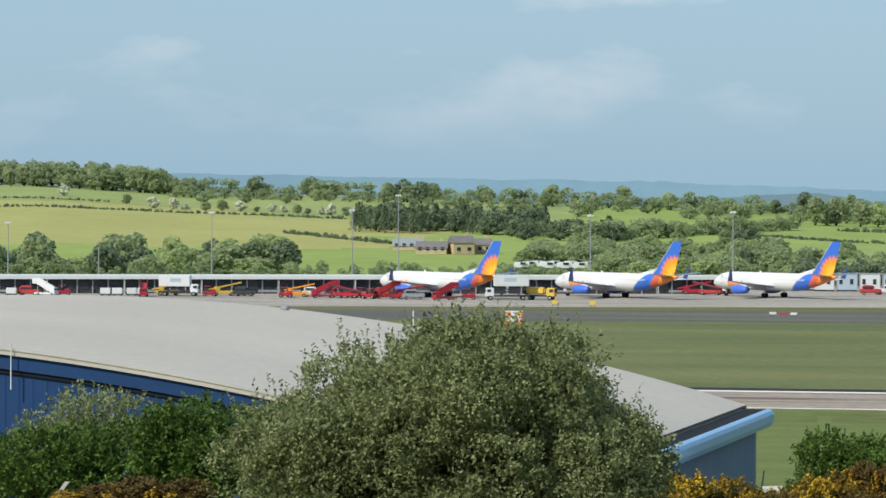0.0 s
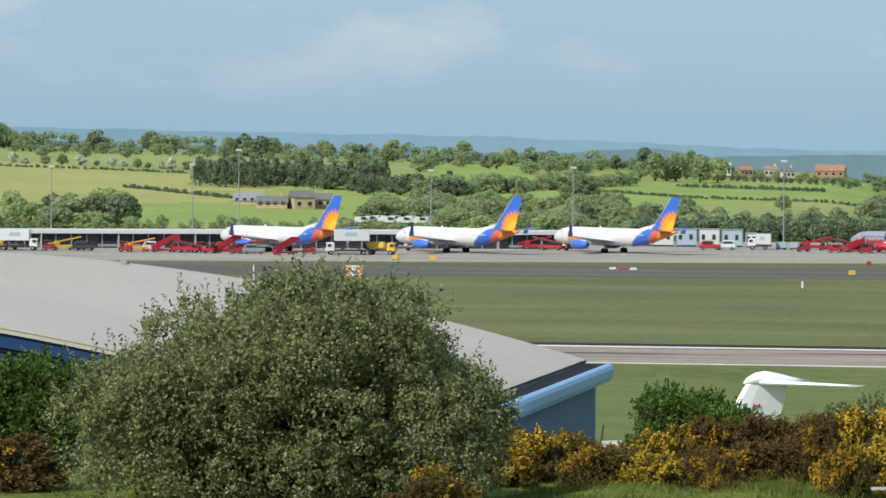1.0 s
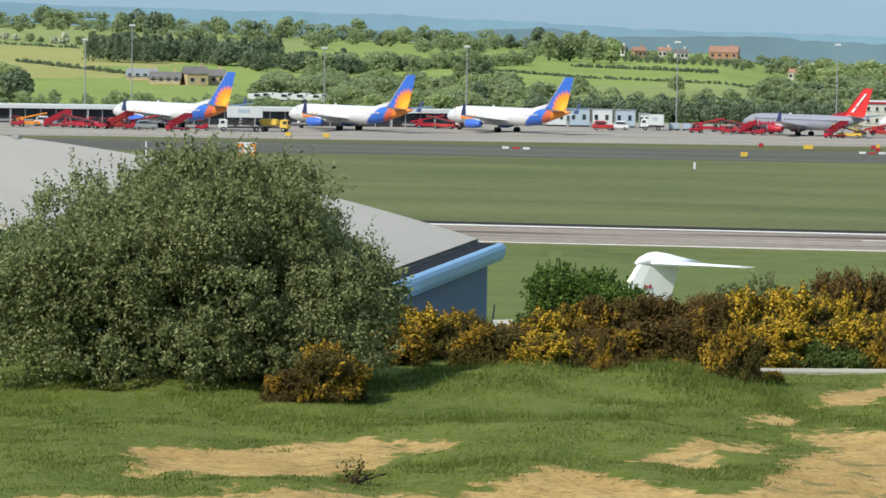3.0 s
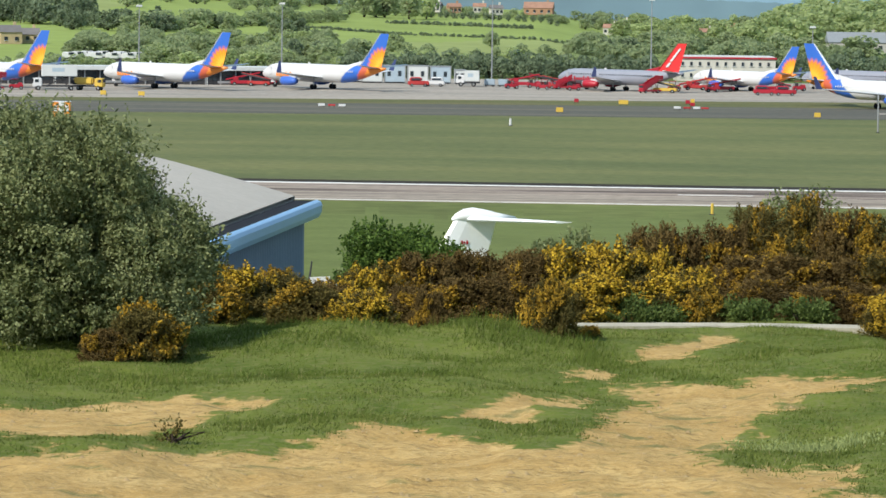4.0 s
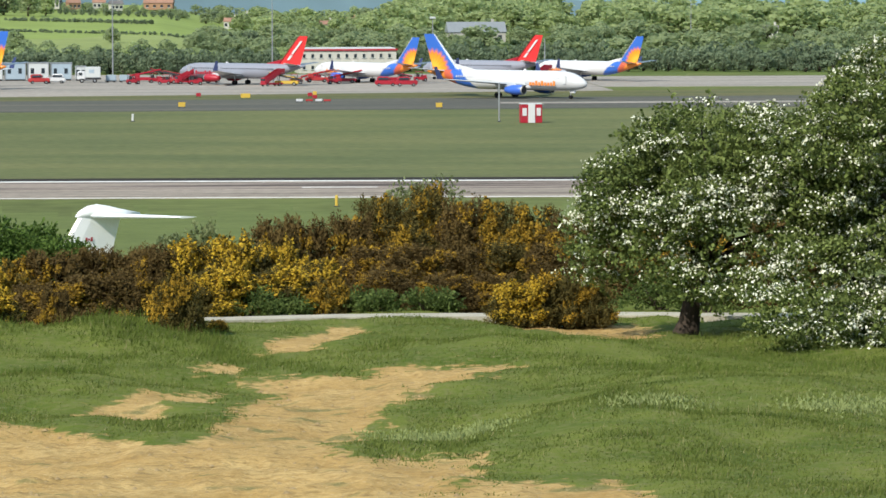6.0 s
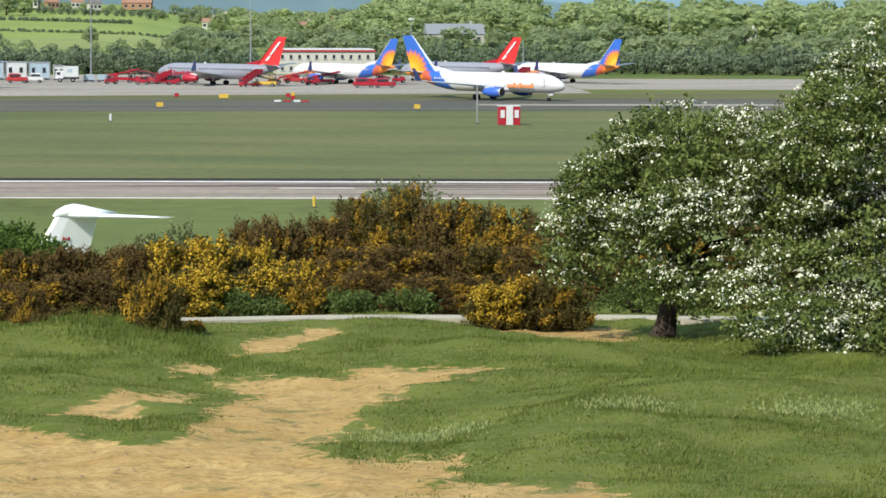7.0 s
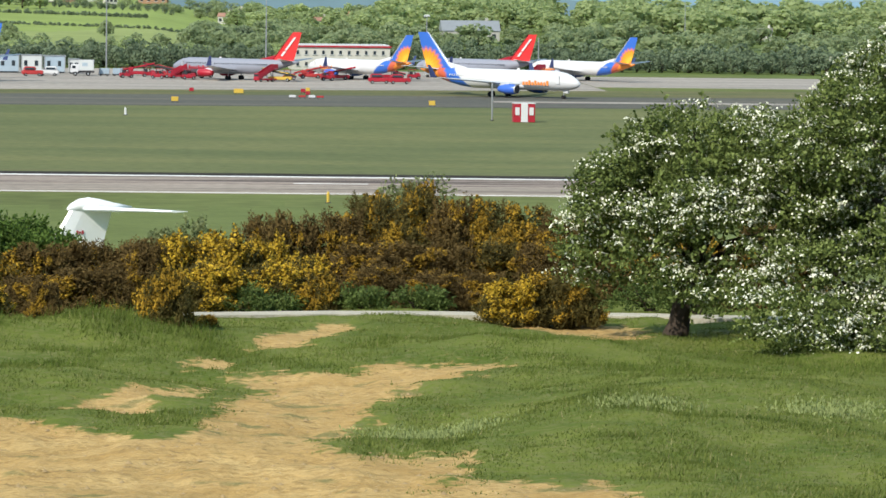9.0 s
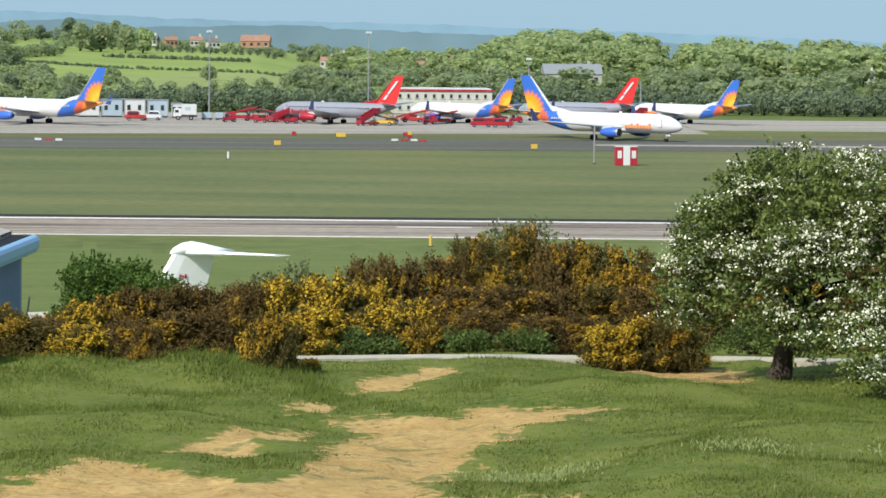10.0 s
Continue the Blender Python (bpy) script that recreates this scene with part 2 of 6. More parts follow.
def hill_material():
    m = bpy.data.materials.new("hill_turf_and_earth")
    m.use_nodes = True
    nt = m.node_tree
    b = nt.nodes["Principled BSDF"]
    b.inputs["Roughness"].default_value = 0.95
    b.inputs["Specular IOR Level"].default_value = 0.1
    geo, att = nt.nodes.new("ShaderNodeNewGeometry"), nt.nodes.new("ShaderNodeAttribute")
    att.attribute_name = "worn"

    def tex(s, d=6.0):
        n = nt.nodes.new("ShaderNodeTexNoise")
        n.inputs["Scale"].default_value, n.inputs["Detail"].default_value = s, d
        nt.links.new(geo.outputs["Position"], n.inputs["Vector"])
        return n.outputs[0]

    def blend(f, a, c):
        n = nt.nodes.new("ShaderNodeMix")
        n.data_type = "RGBA"
        for key, v in (("Factor", f), ("A", a), ("B", c)):
            if isinstance(v, tuple):
                n.inputs[key].default_value = (*v, 1)
            else:
                nt.links.new(v, n.inputs[key])
        return n.outputs["Result"]

    def span(v, lo, hi):
        n = nt.nodes.new("ShaderNodeMapRange")
        n.inputs["From Min"].default_value, n.inputs["From Max"].default_value = lo, hi
        nt.links.new(v, n.inputs["Value"])
        return n.outputs[0]

    turf = blend(span(tex(0.5), 0.35, 0.65), (0.076, 0.110, 0.016), (0.138, 0.162, 0.030))
    turf = blend(span(tex(6.0), 0.45, 0.75), turf, (0.16, 0.16, 0.06))
    earth = blend(span(tex(0.8), 0.3, 0.7), (0.38, 0.24, 0.083), (0.50, 0.345, 0.143))
    earth = blend(span(tex(7.0, 8.0), 0.46, 0.70), earth, (0.31, 0.195, 0.07))
    ruts = nt.nodes.new("ShaderNodeMapping")
    ruts.inputs["Rotation"].default_value, ruts.inputs["Scale"].default_value = (0, 0, radians(12)), (2.4, 3.4, 1.0)
    nt.links.new(geo.outputs["Position"], ruts.inputs["Vector"])
    rut = nt.nodes.new("ShaderNodeTexNoise")
    rut.inputs["Scale"].default_value, rut.inputs["Detail"].default_value, rut.inputs["Distortion"].default_value = 1.0, 5.0, 0.6
    nt.links.new(ruts.outputs[0], rut.inputs["Vector"])
    earth = blend(span(rut.outputs[0], 0.57, 0.72), earth, (0.25, 0.165, 0.066))
    earth = blend(span(tex(1.1, 7.0), 0.61, 0.70), earth, (0.19, 0.165, 0.06))
    earth = blend(span(tex(26.0, 3.0), 0.62, 0.72), earth, (0.53, 0.41, 0.23))
    edge = nt.nodes.new("ShaderNodeMath")
    edge.operation = "ADD"
    nt.links.new(att.outputs["Fac"], edge.inputs[0])
    crumble = nt.nodes.new("ShaderNodeMath")
    crumble.operation = "MULTIPLY_ADD"
    crumble.inputs[1].default_value, crumble.inputs[2].default_value = 1.7, -0.85
    nt.links.new(tex(3.2, 8.0), crumble.inputs[0])
    nt.links.new(crumble.outputs[0], edge.inputs[1])
    nt.links.new(blend(span(edge.outputs[0], 0.36, 0.60), turf, earth), b.inputs["Base Color"])
    bp = nt.nodes.new("ShaderNodeBump")
    bp.inputs["Strength"].default_value, bp.inputs["Distance"].default_value = 0.8, 0.06
    nt.links.new(tex(8.0, 8.0), bp.inputs["Height"])
    nt.links.new(bp.outputs[0], b.inputs["Normal"])
    return m


HILL = hill_material()
FIELD = mat("airfield_grass", (0.128, 0.150, 0.047), 0.95, vary=0.34, scale=0.02, fine=14.0)
ROUGH = mat("rough_bank_grass", (0.125, 0.152, 0.046), 0.95, vary=0.25, scale=0.1)
MEADOW = mat("bright_meadow", (0.23, 0.29, 0.08), 0.95, vary=0.16, scale=0.01)
PASTURE = mat("pasture", (0.24, 0.28, 0.10), 0.95, vary=0.18, scale=0.012)
HAY = mat("buttercup_pasture", (0.32, 0.31, 0.11), 0.95, vary=0.14, scale=0.012)
WOODLAND_FLOOR = mat("scrub", (0.11, 0.145, 0.04), 0.95, vary=0.3, scale=0.03)
GROUND_MATS = [HILL, ROUGH, FIELD, MEADOW, PASTURE, HAY, WOODLAND_FLOOR]


def ground_kind(az, r):
    if r < 108:
        return 0
    if r < 425:
        return 1
    if r < 955:
        return 2
    if r > 1900 or abs(az) > 18:
        return 4
    if az < -6.2:
        if r < 1200:
            return 3
        if r < 1290 - 12 * (az + 9):
            return 3 if az > -9.0 else 5
        if r < 1470:
            return 5 if az < -8.2 else 3
        return 5 if r < 1560 and az < -11 else 4
    if az < -4.6:
        return 6 if r < 1010 else 3
    if az < 1.0:
        return 6 if r < 1130 + 10 * az else (4 if r < 1330 + 30 * az else 3)
    return 6


def build_ground():
    az = sorted(set([round(-18 + 0.1 * i, 3) for i in range(361)] + list(range(-180, -18, 9)) + list(range(27, 180, 9)) + [-18, 18]))
    rr = [0.0, 4, 8, 14, 20, 26, 32, 37, 40] + [41 + 0.35 * i for i in range(160)] + list(np.arange(97.5, 110, 1.5)) + list(range(112, 200, 6)) \
        + list(range(200, 440, 15)) + list(range(440, 940, 50)) + list(np.arange(950, 1900, 12)) + [1950, 2050, 2200, 2500, 3000, 3600, 4200, 4900]
    verts = []
    for r in rr:
        for a in az:
            x, y = at(a, r)
            verts.append((x, y, land(x, y)))
    n, faces, kinds = len(az), [], []
    for i in range(len(rr) - 1):
        for j in range(n):
            k = (j + 1) % n
            faces.append((i * n + j, i * n + k, (i + 1) * n + k, (i + 1) * n + j))
            mid = (az[j] + az[k]) / 2 if k else 180
            kinds.append(ground_kind(mid + 0.25 * math.sin(rr[i] * 0.05), (rr[i] + rr[i + 1]) / 2 + 8 * math.sin(mid * 3)))
    places = np.array(verts)
    far = np.hypot(places[:, 0], places[:, 1])
    hill = (far > 36) & (far < 96) & (places[:, 1] > 30)
    w = np.zeros(len(places))
    w[hill] = worn_at(places[hill, 0], places[hill, 1])
    places[:, 2] -= bare_sink(places[:, 0], places[:, 1], w)
    me = fast("ground", places, np.array(faces))
    for m in GROUND_MATS:
        me.materials.append(m)
    me.polygons.foreach_set("material_index", kinds)
    me.attributes.new("worn", "FLOAT", "POINT").data.foreach_set("value", w.astype(np.float32))
    me.flip_normals()
    me.shade_smooth()
    me.update()
    ob = new("ground", me)
    return tagged(ob, "grassy hillside, airfield turf and rolling pasture to the horizon", "ground", kind="structure")


ground = build_ground()


# ---- runway, taxiway, apron ----
def striped(name, base, streak, sx, sy, lo, hi, rough=0.9):
    m = bpy.data.materials.new(name)
    m.use_nodes = True
    nt = m.node_tree
    b = nt.nodes["Principled BSDF"]
    b.inputs["Roughness"].default_value = rough
    b.inputs["Specular IOR Level"].default_value = 0.2
    geo, mp, n1, n2 = (nt.nodes.new(k) for k in ("ShaderNodeNewGeometry", "ShaderNodeMapping", "ShaderNodeTexNoise", "ShaderNodeTexNoise"))
    mp.inputs["Scale"].default_value = (sx, sy, 1)
    nt.links.new(geo.outputs["Position"], mp.inputs["Vector"])
    nt.links.new(mp.outputs[0], n1.inputs["Vector"])
    n1.inputs["Scale"].default_value, n1.inputs["Detail"].default_value = 1.0, 6.0
    n2.inputs["Scale"].default_value = 0.6
    nt.links.new(geo.outputs["Position"], n2.inputs["Vector"])
    r = nt.nodes.new("ShaderNodeMapRange")
    r.inputs["From Min"].default_value, r.inputs["From Max"].default_value = lo, hi
    nt.links.new(n1.outputs[0], r.inputs["Value"])
    mx, m2 = nt.nodes.new("ShaderNodeMix"), nt.nodes.new("ShaderNodeMix")
    mx.data_type = m2.data_type = "RGBA"
    mx.inputs["A"].default_value, mx.inputs["B"].default_value = (*base, 1), (*streak, 1)
    nt.links.new(r.outputs[0], mx.inputs["Factor"])
    m2.inputs["Factor"].default_value, m2.blend_type = 0.4, "OVERLAY"
    nt.links.new(mx.outputs["Result"], m2.inputs["A"])
    nt.links.new(n2.outputs[0], m2.inputs["B"])
    nt.links.new(m2.outputs["Result"], b.inputs["Base Color"])
    return m


RUNWAY = striped("runway_asphalt", (0.34, 0.285, 0.235), (0.19, 0.155, 0.125), 0.012, 0.35, 0.45, 0.62)
RUBBERED = striped("rubber_streaked_asphalt", (0.29, 0.235, 0.195), (0.075, 0.055, 0.048), 0.02, 0.40, 0.47, 0.60)
TAXI = striped("taxiway_asphalt", (0.088, 0.085, 0.072), (0.135, 0.125, 0.095), 0.01, 0.12, 0.45, 0.65)
APRON = striped("apron_concrete", (0.34, 0.30, 0.26), (0.26, 0.235, 0.205), 0.02, 0.1, 0.4, 0.65)
VERGE = striped("worn_verge", (0.135, 0.125, 0.05), (0.09, 0.10, 0.035), 0.02, 0.15, 0.4, 0.6)
MOWN = striped("mown_swathes", (0.145, 0.150, 0.055), (0.095, 0.112, 0.040), 0.016, 0.045, 0.36, 0.64)
LINE = mat("runway_paint", (0.72, 0.72, 0.70), 0.7, vary=0.12, scale=0.2)
EARTHDARK = mat("dark_edge_earth", (0.035, 0.03, 0.025), 0.95, vary=0.2, scale=0.3)


def slab(name, x1, x2, y1, y2, z, material, label, category="pavement", lean1=0.0, lean2=0.0):
    """A paved sheet with thickness; lean1 and lean2 are the slopes of its near and far edges in plan."""
    xs = np.linspace(x1, x2, 25)
    verts, faces = [], []
    for x in xs:
        wob = 0.25 * noise.noise((x * 0.05, y1, 0))
        for y in (y1 + lean1 * x + wob, y2 + lean2 * x + wob):
            verts += [(x, y, z), (x, y, z - 0.5)]
    for i in range(len(xs) - 1):
        a, b = 4 * i, 4 * i + 4
        faces += [(a, b, b + 2, a + 2), (a, a + 1, b + 1, b), (a + 2, b + 2, b + 3, a + 3)]
    return tagged(part(name, raw(name, verts, faces), material), label, category, kind="structure")


RW, TW, AP = -0.033, 0.08, 0.20     # how the runway, taxiway and apron edges run across the view
slab("grass_strip", -300, 300, 493.8, 720.0, 0.02, MOWN, "mown green grass strip between runway and taxiway", "grass", RW, TW)
slab("runway_edge", -300, 300, 486.9, 493.7, 0.05, EARTHDARK, "dark bare earth along the runway's far edge", "verge", RW, RW)
slab("runway", -300, 300, 450.6, 486.6, 0.06, RUNWAY, "grey asphalt runway with worn surface", "runway", RW, RW)
slab("runway_touchdown_strip", -300, 300, 468.5, 484.0, 0.075, RUBBERED, "rubber-streaked dark asphalt along the runway", "runway", RW, RW)
slab("runway_edge_line", -300, 300, 484.9, 486.6, 0.09, LINE, "white painted line along the runway edge", "road marking", RW, RW)
slab("runway_edge_line", -300, 300, 450.9, 451.5, 0.09, LINE, "white painted line along the runway edge", "road marking", RW, RW)
for x in range(-285, 300, 60):
    slab("runway_centre_dash", x, x + 9, 471.2, 472.0, 0.092, LINE, "short white dash of the runway centre line", "road marking", RW, RW)
slab("taxiway", -300, 300, 720.3, 779.0, 0.05, TAXI, "dark asphalt taxiway beside the apron", "taxiway", TW, 0.10)
slab("verge", -300, 300, 779.3, 808.0, 0.04, VERGE, "worn brownish grass verge before the apron", "verge", 0.10, AP)
slab("apron", -300, 92, 808.3, 958.0, 0.06, APRON, "pale concrete aircraft apron", "apron", AP, 0.0)
slab("apron", 92.3, 420, 852.0, 930.0, 0.06, APRON, "pale concrete aircraft apron", "apron")
slab("taxiway_link", 62, 420, 752.0, 760.0, 0.07, APRON, "pale strip of newer taxiway surface", "taxiway")


# ---- blue hangar ----
ROOFSKIN = mat("roof_sheeting", (0.425, 0.39, 0.35), 0.7, vary=0.10, scale=0.06, fine=30)
HANGARBLUE = mat("dark_blue_cladding", (0.016, 0.045, 0.125), 0.5, vary=0.12, scale=0.15, fine=20)
HANGARGREY = mat("grey_blue_cladding", (0.16, 0.21, 0.29), 0.55, vary=0.10, scale=0.2, fine=20)
FASCIABLUE = mat("light_blue_fascia", (0.23, 0.42, 0.66), 0.4, vary=0.06, scale=0.3)
# shade of the eaves recess and verge, put into a near-black colour
EAVESHADE = mat("painted_eaves_shade", (0.015, 0.015, 0.02), 0.8, vary=0.2)


def build_hangar():
    # local: u runs to the left along the front, v runs away from the viewer
    turn = math.degrees(math.atan2(-(6.1), 70.0))
    h = thing("hangar", pose(-22.3, 207.97, 3.0, 0, 0, turn), "large hangar, dark blue front, grey arched roof, light blue eaves", "hangar")
    span, depth, eave, rise = 98.8, 62.3, 7.7, 7.2

    def top(u):
        return eave + rise * (1 - (1 - u / (span / 2)) ** 2)

    us = [span * i / 56 for i in range(57)]
    # roof: a thick curved sheet
    verts, faces = [], []
    for u in (min(max(w, 0.75), span - 0.75) for w in us):
        z = top(u)
        for v in (-0.5, depth + 0.4):
            verts += [(-u, v, z), (-u, v, z - 0.35)]
    for i in range(56):
        a, b = 4 * i, 4 * i + 4
        faces += [(a, a + 2, b + 2, b), (a + 1, b + 1, b + 3, a + 3), (a, b, b + 1, a + 1), (a + 2, a + 3, b + 3, b + 2)]
    roof = part("roof", raw("roof", verts, faces), ROOFSKIN, h, "pale grey curved sheet roof", smooth=False)
    # seams of the roof sheets
    sv, sf = [], []
    for i in range(1, 40):
        v = depth * i / 40
        for u in (min(max(w, 0.8), span - 0.8) for w in us):
            sv += [(-u, v, top(u) + 0.005), (-u, v + 0.10, top(u) + 0.03), (-u, v + 0.2, top(u) + 0.005)]
        o = (i - 1) * 57 * 3
        for j in range(56):
            a = o + 3 * j
            sf += [(a, a + 1, a + 4, a + 3), (a + 1, a + 2, a + 5, a + 4)]
    part("seam", fast("seam", np.array(sv), np.array(sf)), ROOFSKIN, roof)["kind"] = "stuff"
    # gable walls with a step-in band under the roof edge
    for name, v0, v1, m in (("front_wall", 0.0, 0.4, HANGARBLUE), ("back_wall", depth - 0.4, depth, HANGARGREY)):
        vs, fs = [], []
        for u in us:
            z = top(u) - 0.36
            vs += [(-u, v0, 0), (-u, v0, z), (-u, v1, z), (-u, v1, 0)]
        for i in range(56):
            a, b = 4 * i, 4 * i + 4
            fs += [(a, a + 1, b + 1, b), (a + 2, a + 3, b + 3, b + 2), (a + 1, a + 2, b + 2, b + 1)]
        wall = part(name, raw(name, vs, fs), m, h)
        if name == "front_wall":
            ribs, rf = [], []
            for k in range(1, 123):
                u = k * 0.8
                z = top(u) - 1.5
                o = len(ribs)
                ribs += [(-u, -0.004, 0), (-u - 0.12, -0.03, 0), (-u - 0.24, -0.004, 0), (-u, -0.004, z), (-u - 0.12, -0.03, z), (-u - 0.24, -0.004, z)]
                rf += [(o, o + 1, o + 4, o + 3), (o + 1, o + 2, o + 5, o + 4)]
            part("cladding_rib", raw("ribs", ribs, rf), m, wall)["kind"] = "stuff"
    # trim along the front roof edge: pale lip, blue band, painted shade line
    for name, dz0, dz1, out, m in (("roof_lip", 0.02, -0.09, 0.56, ROOFSKIN), ("verge_band", -0.18, -1.15, 0.30, HANGARBLUE), ("verge_painted_shade", -1.17, -1.38, 0.16, EAVESHADE)):
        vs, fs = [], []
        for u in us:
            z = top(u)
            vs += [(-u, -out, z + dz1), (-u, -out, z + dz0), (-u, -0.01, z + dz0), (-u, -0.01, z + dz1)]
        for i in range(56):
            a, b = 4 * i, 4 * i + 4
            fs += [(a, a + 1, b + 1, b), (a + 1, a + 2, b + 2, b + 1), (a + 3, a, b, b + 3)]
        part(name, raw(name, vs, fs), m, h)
    # side walls, gutters and rounded fascias
    for side, u in ((1, 0.0), (-1, span)):
        part("side_wall", box(0.4, depth, eave - 0.4, -u - 0.2 * side, depth / 2, 0), HANGARGREY, h, "grey-blue profiled side wall")
        # the gutter's black carries the shade of its recess
        part("gutter", box(1.4, depth, 0.12, -u + 0.04 * side, depth / 2, eave - 0.16), EAVESHADE, h, "gutter behind the eaves, coloured black for its shade")
        prof = [(0.75, 0.0), (0.9, -0.03), (1.08, -0.12), (1.2, -0.35), (1.14, -0.85), (0.95, -1.2), (0.35, -1.35), (0.02, -1.35), (0.02, -0.75), (0.72, -0.7)]
        rings = [[(-u + side * (p - 0.0), v, eave + q) for p, q in prof] for v in (-0.3, depth + 0.3)]
        part("fascia", loft(rings), FASCIABLUE, h, "light blue rounded eaves fascia")
    ribs, rf = [], []
    for k in range(1, 88):
        v = k * 0.7
        o = len(ribs)
        z = eave - 1.4
        ribs += [(0.004, v, 0), (0.05, v + 0.1, 0), (0.004, v + 0.2, 0), (0.004, v, z), (0.05, v + 0.1, z), (0.004, v + 0.2, z)]
        rf += [(o, o + 1, o + 4, o + 3), (o + 1, o + 2, o + 5, o + 4)]
    part("cladding_rib", raw("ribs", ribs, rf), HANGARGREY, h)["kind"] = "stuff"
    # roof fittings: low vents and a short aerial
    for u, v in ((8.0, 37.0), (15.0, 60.0), (6.0, 22.0), (11.0, 50.0), (14.5, 2.0), (33.0, 61.0)):
        vent = part("roof_vent", box(0.5, 0.9, 0.25, -u, v, top(u), 0.04), GREY, roof)
    part("aerial", tube([(-31.5, -0.7, top(31.5) - 2.2), (-31.5, -0.7, top(31.5) + 0.3)], [0.04, 0.03]), PALEGREY, h, "thin pale pole")
    return h


hangar = build_hangar()


# ---- far distance ----
def backdrop(name, r, edge, low, colour, wob, label):
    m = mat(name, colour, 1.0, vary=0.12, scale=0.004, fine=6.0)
    verts, faces = [], []
    n = 0
    a = -16.0
    while a <= 15.0:
        z = float(np.interp(a, [p[0] for p in edge], [p[1] for p in edge]))
        z += wob * (noise.noise((a * 1.3, r, 0)) + 0.5 * noise.noise((a * 5.0, r, 1)) + 0.25 * noise.noise((a * 18, r, 2)))
        x, y = at(a, r)
        x2, y2 = at(a, r + 250)
        verts += [(x, y, low), (x, y, z), (x2, y2, z - 3)]
        n += 1
        a += 0.1
    for i in range(n - 1):
        b = 3 * i
        faces += [(b, b + 3, b + 4, b + 1), (b + 1, b + 4, b + 5, b + 2)]
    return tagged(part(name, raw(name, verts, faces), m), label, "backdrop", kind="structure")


# the haze of distance is put into the hills' blue base colours
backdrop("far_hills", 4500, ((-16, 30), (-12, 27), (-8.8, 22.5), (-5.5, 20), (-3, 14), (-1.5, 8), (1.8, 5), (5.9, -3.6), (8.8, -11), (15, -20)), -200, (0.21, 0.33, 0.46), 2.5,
         "hills on the horizon, tinted blue for haze")
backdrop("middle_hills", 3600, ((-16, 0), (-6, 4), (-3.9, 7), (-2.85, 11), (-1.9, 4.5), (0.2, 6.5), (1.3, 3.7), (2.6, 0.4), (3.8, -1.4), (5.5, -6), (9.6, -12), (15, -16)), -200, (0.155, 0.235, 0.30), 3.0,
         "wooded hills in the distance, tinted blue-green for haze")


# ---- airliners ----
def livery(name, base, stops, sun=None, rough=0.35):
    """Paint that changes along slanted planes of the thing's own x and z: stops of (x at z=0, lean, colour) from nose to tail."""
    m = bpy.data.materials.new(name)
    m.use_nodes = True
    nt = m.node_tree
    b = nt.nodes["Principled BSDF"]
    b.inputs["Roughness"].default_value = rough
    co, sep = nt.nodes.new("ShaderNodeTexCoord"), nt.nodes.new("ShaderNodeSeparateXYZ")
    nt.links.new(co.outputs["Object"], sep.inputs[0])
    ns = nt.nodes.new("ShaderNodeTexNoise")
    ns.inputs["Scale"].default_value, ns.inputs["Detail"].default_value = 1.3, 2.0
    nt.links.new(co.outputs["Object"], ns.inputs["Vector"])

    def calc(op, a, c, d=None):
        n = nt.nodes.new("ShaderNodeMath")
        n.operation = op
        for i, v in enumerate((a, c, d)):
            if v is None:
                continue
            if isinstance(v, (int, float)):
                n.inputs[i].default_value = v
            else:
                nt.links.new(v, n.inputs[i])
        return n.outputs[0]

    def over(f, a, colour):
        n = nt.nodes.new("ShaderNodeMix")
        n.data_type = "RGBA"
        nt.links.new(f, n.inputs["Factor"])
        if isinstance(a, tuple):
            n.inputs["A"].default_value = (*a, 1)
        else:
            nt.links.new(a, n.inputs["A"])
        n.inputs["B"].default_value = (*colour, 1)
        return n.outputs["Result"]

    col = base
    for x0, lean, colour, jag in stops:
        edge = calc("MULTIPLY_ADD", sep.outputs["Z"], lean, sep.outputs["X"])
        edge = calc("MULTIPLY_ADD", ns.outputs[0], jag, edge)
        f = nt.nodes.new("ShaderNodeMapRange")
        f.inputs["From Min"].default_value, f.inputs["From Max"].default_value = x0 + 0.25 + jag / 2, x0 - 0.25 + jag / 2
        nt.links.new(edge, f.inputs["Value"])
        col = over(f.outputs[0], col, colour)
    if sun:
        sx, sz, rad = sun
        dx, dz = calc("SUBTRACT", sep.outputs["X"], sx), calc("SUBTRACT", sep.outputs["Z"], sz)
        d = calc("SQRT", calc("ADD", calc("MULTIPLY", dx, dx), calc("MULTIPLY", dz, dz)), 0.0)
        ang = calc("ARCTAN2", dz, dx)
        ray = calc("ABSOLUTE", calc("SINE", calc("MULTIPLY", ang, 11.0), 0.0), 0.0)
        d = calc("MULTIPLY_ADD", ray, -0.55, d)
        for r, colour in ((rad, (0.75, 0.16, 0.04)), (rad - 0.5, (0.85, 0.30, 0.02)), (rad - 1.9, (0.85, 0.42, 0.04)), (rad - 3.4, (0.62, 0.13, 0.03))):
            f = nt.nodes.new("ShaderNodeMapRange")
            f.inputs["From Min"].default_value, f.inputs["From Max"].default_value = r + 0.5, r - 0.5
            nt.links.new(d, f.inputs["Value"])
            col = over(f.outputs[0], col, colour)
    nt.links.new(col, b.inputs["Base Color"])
    return m


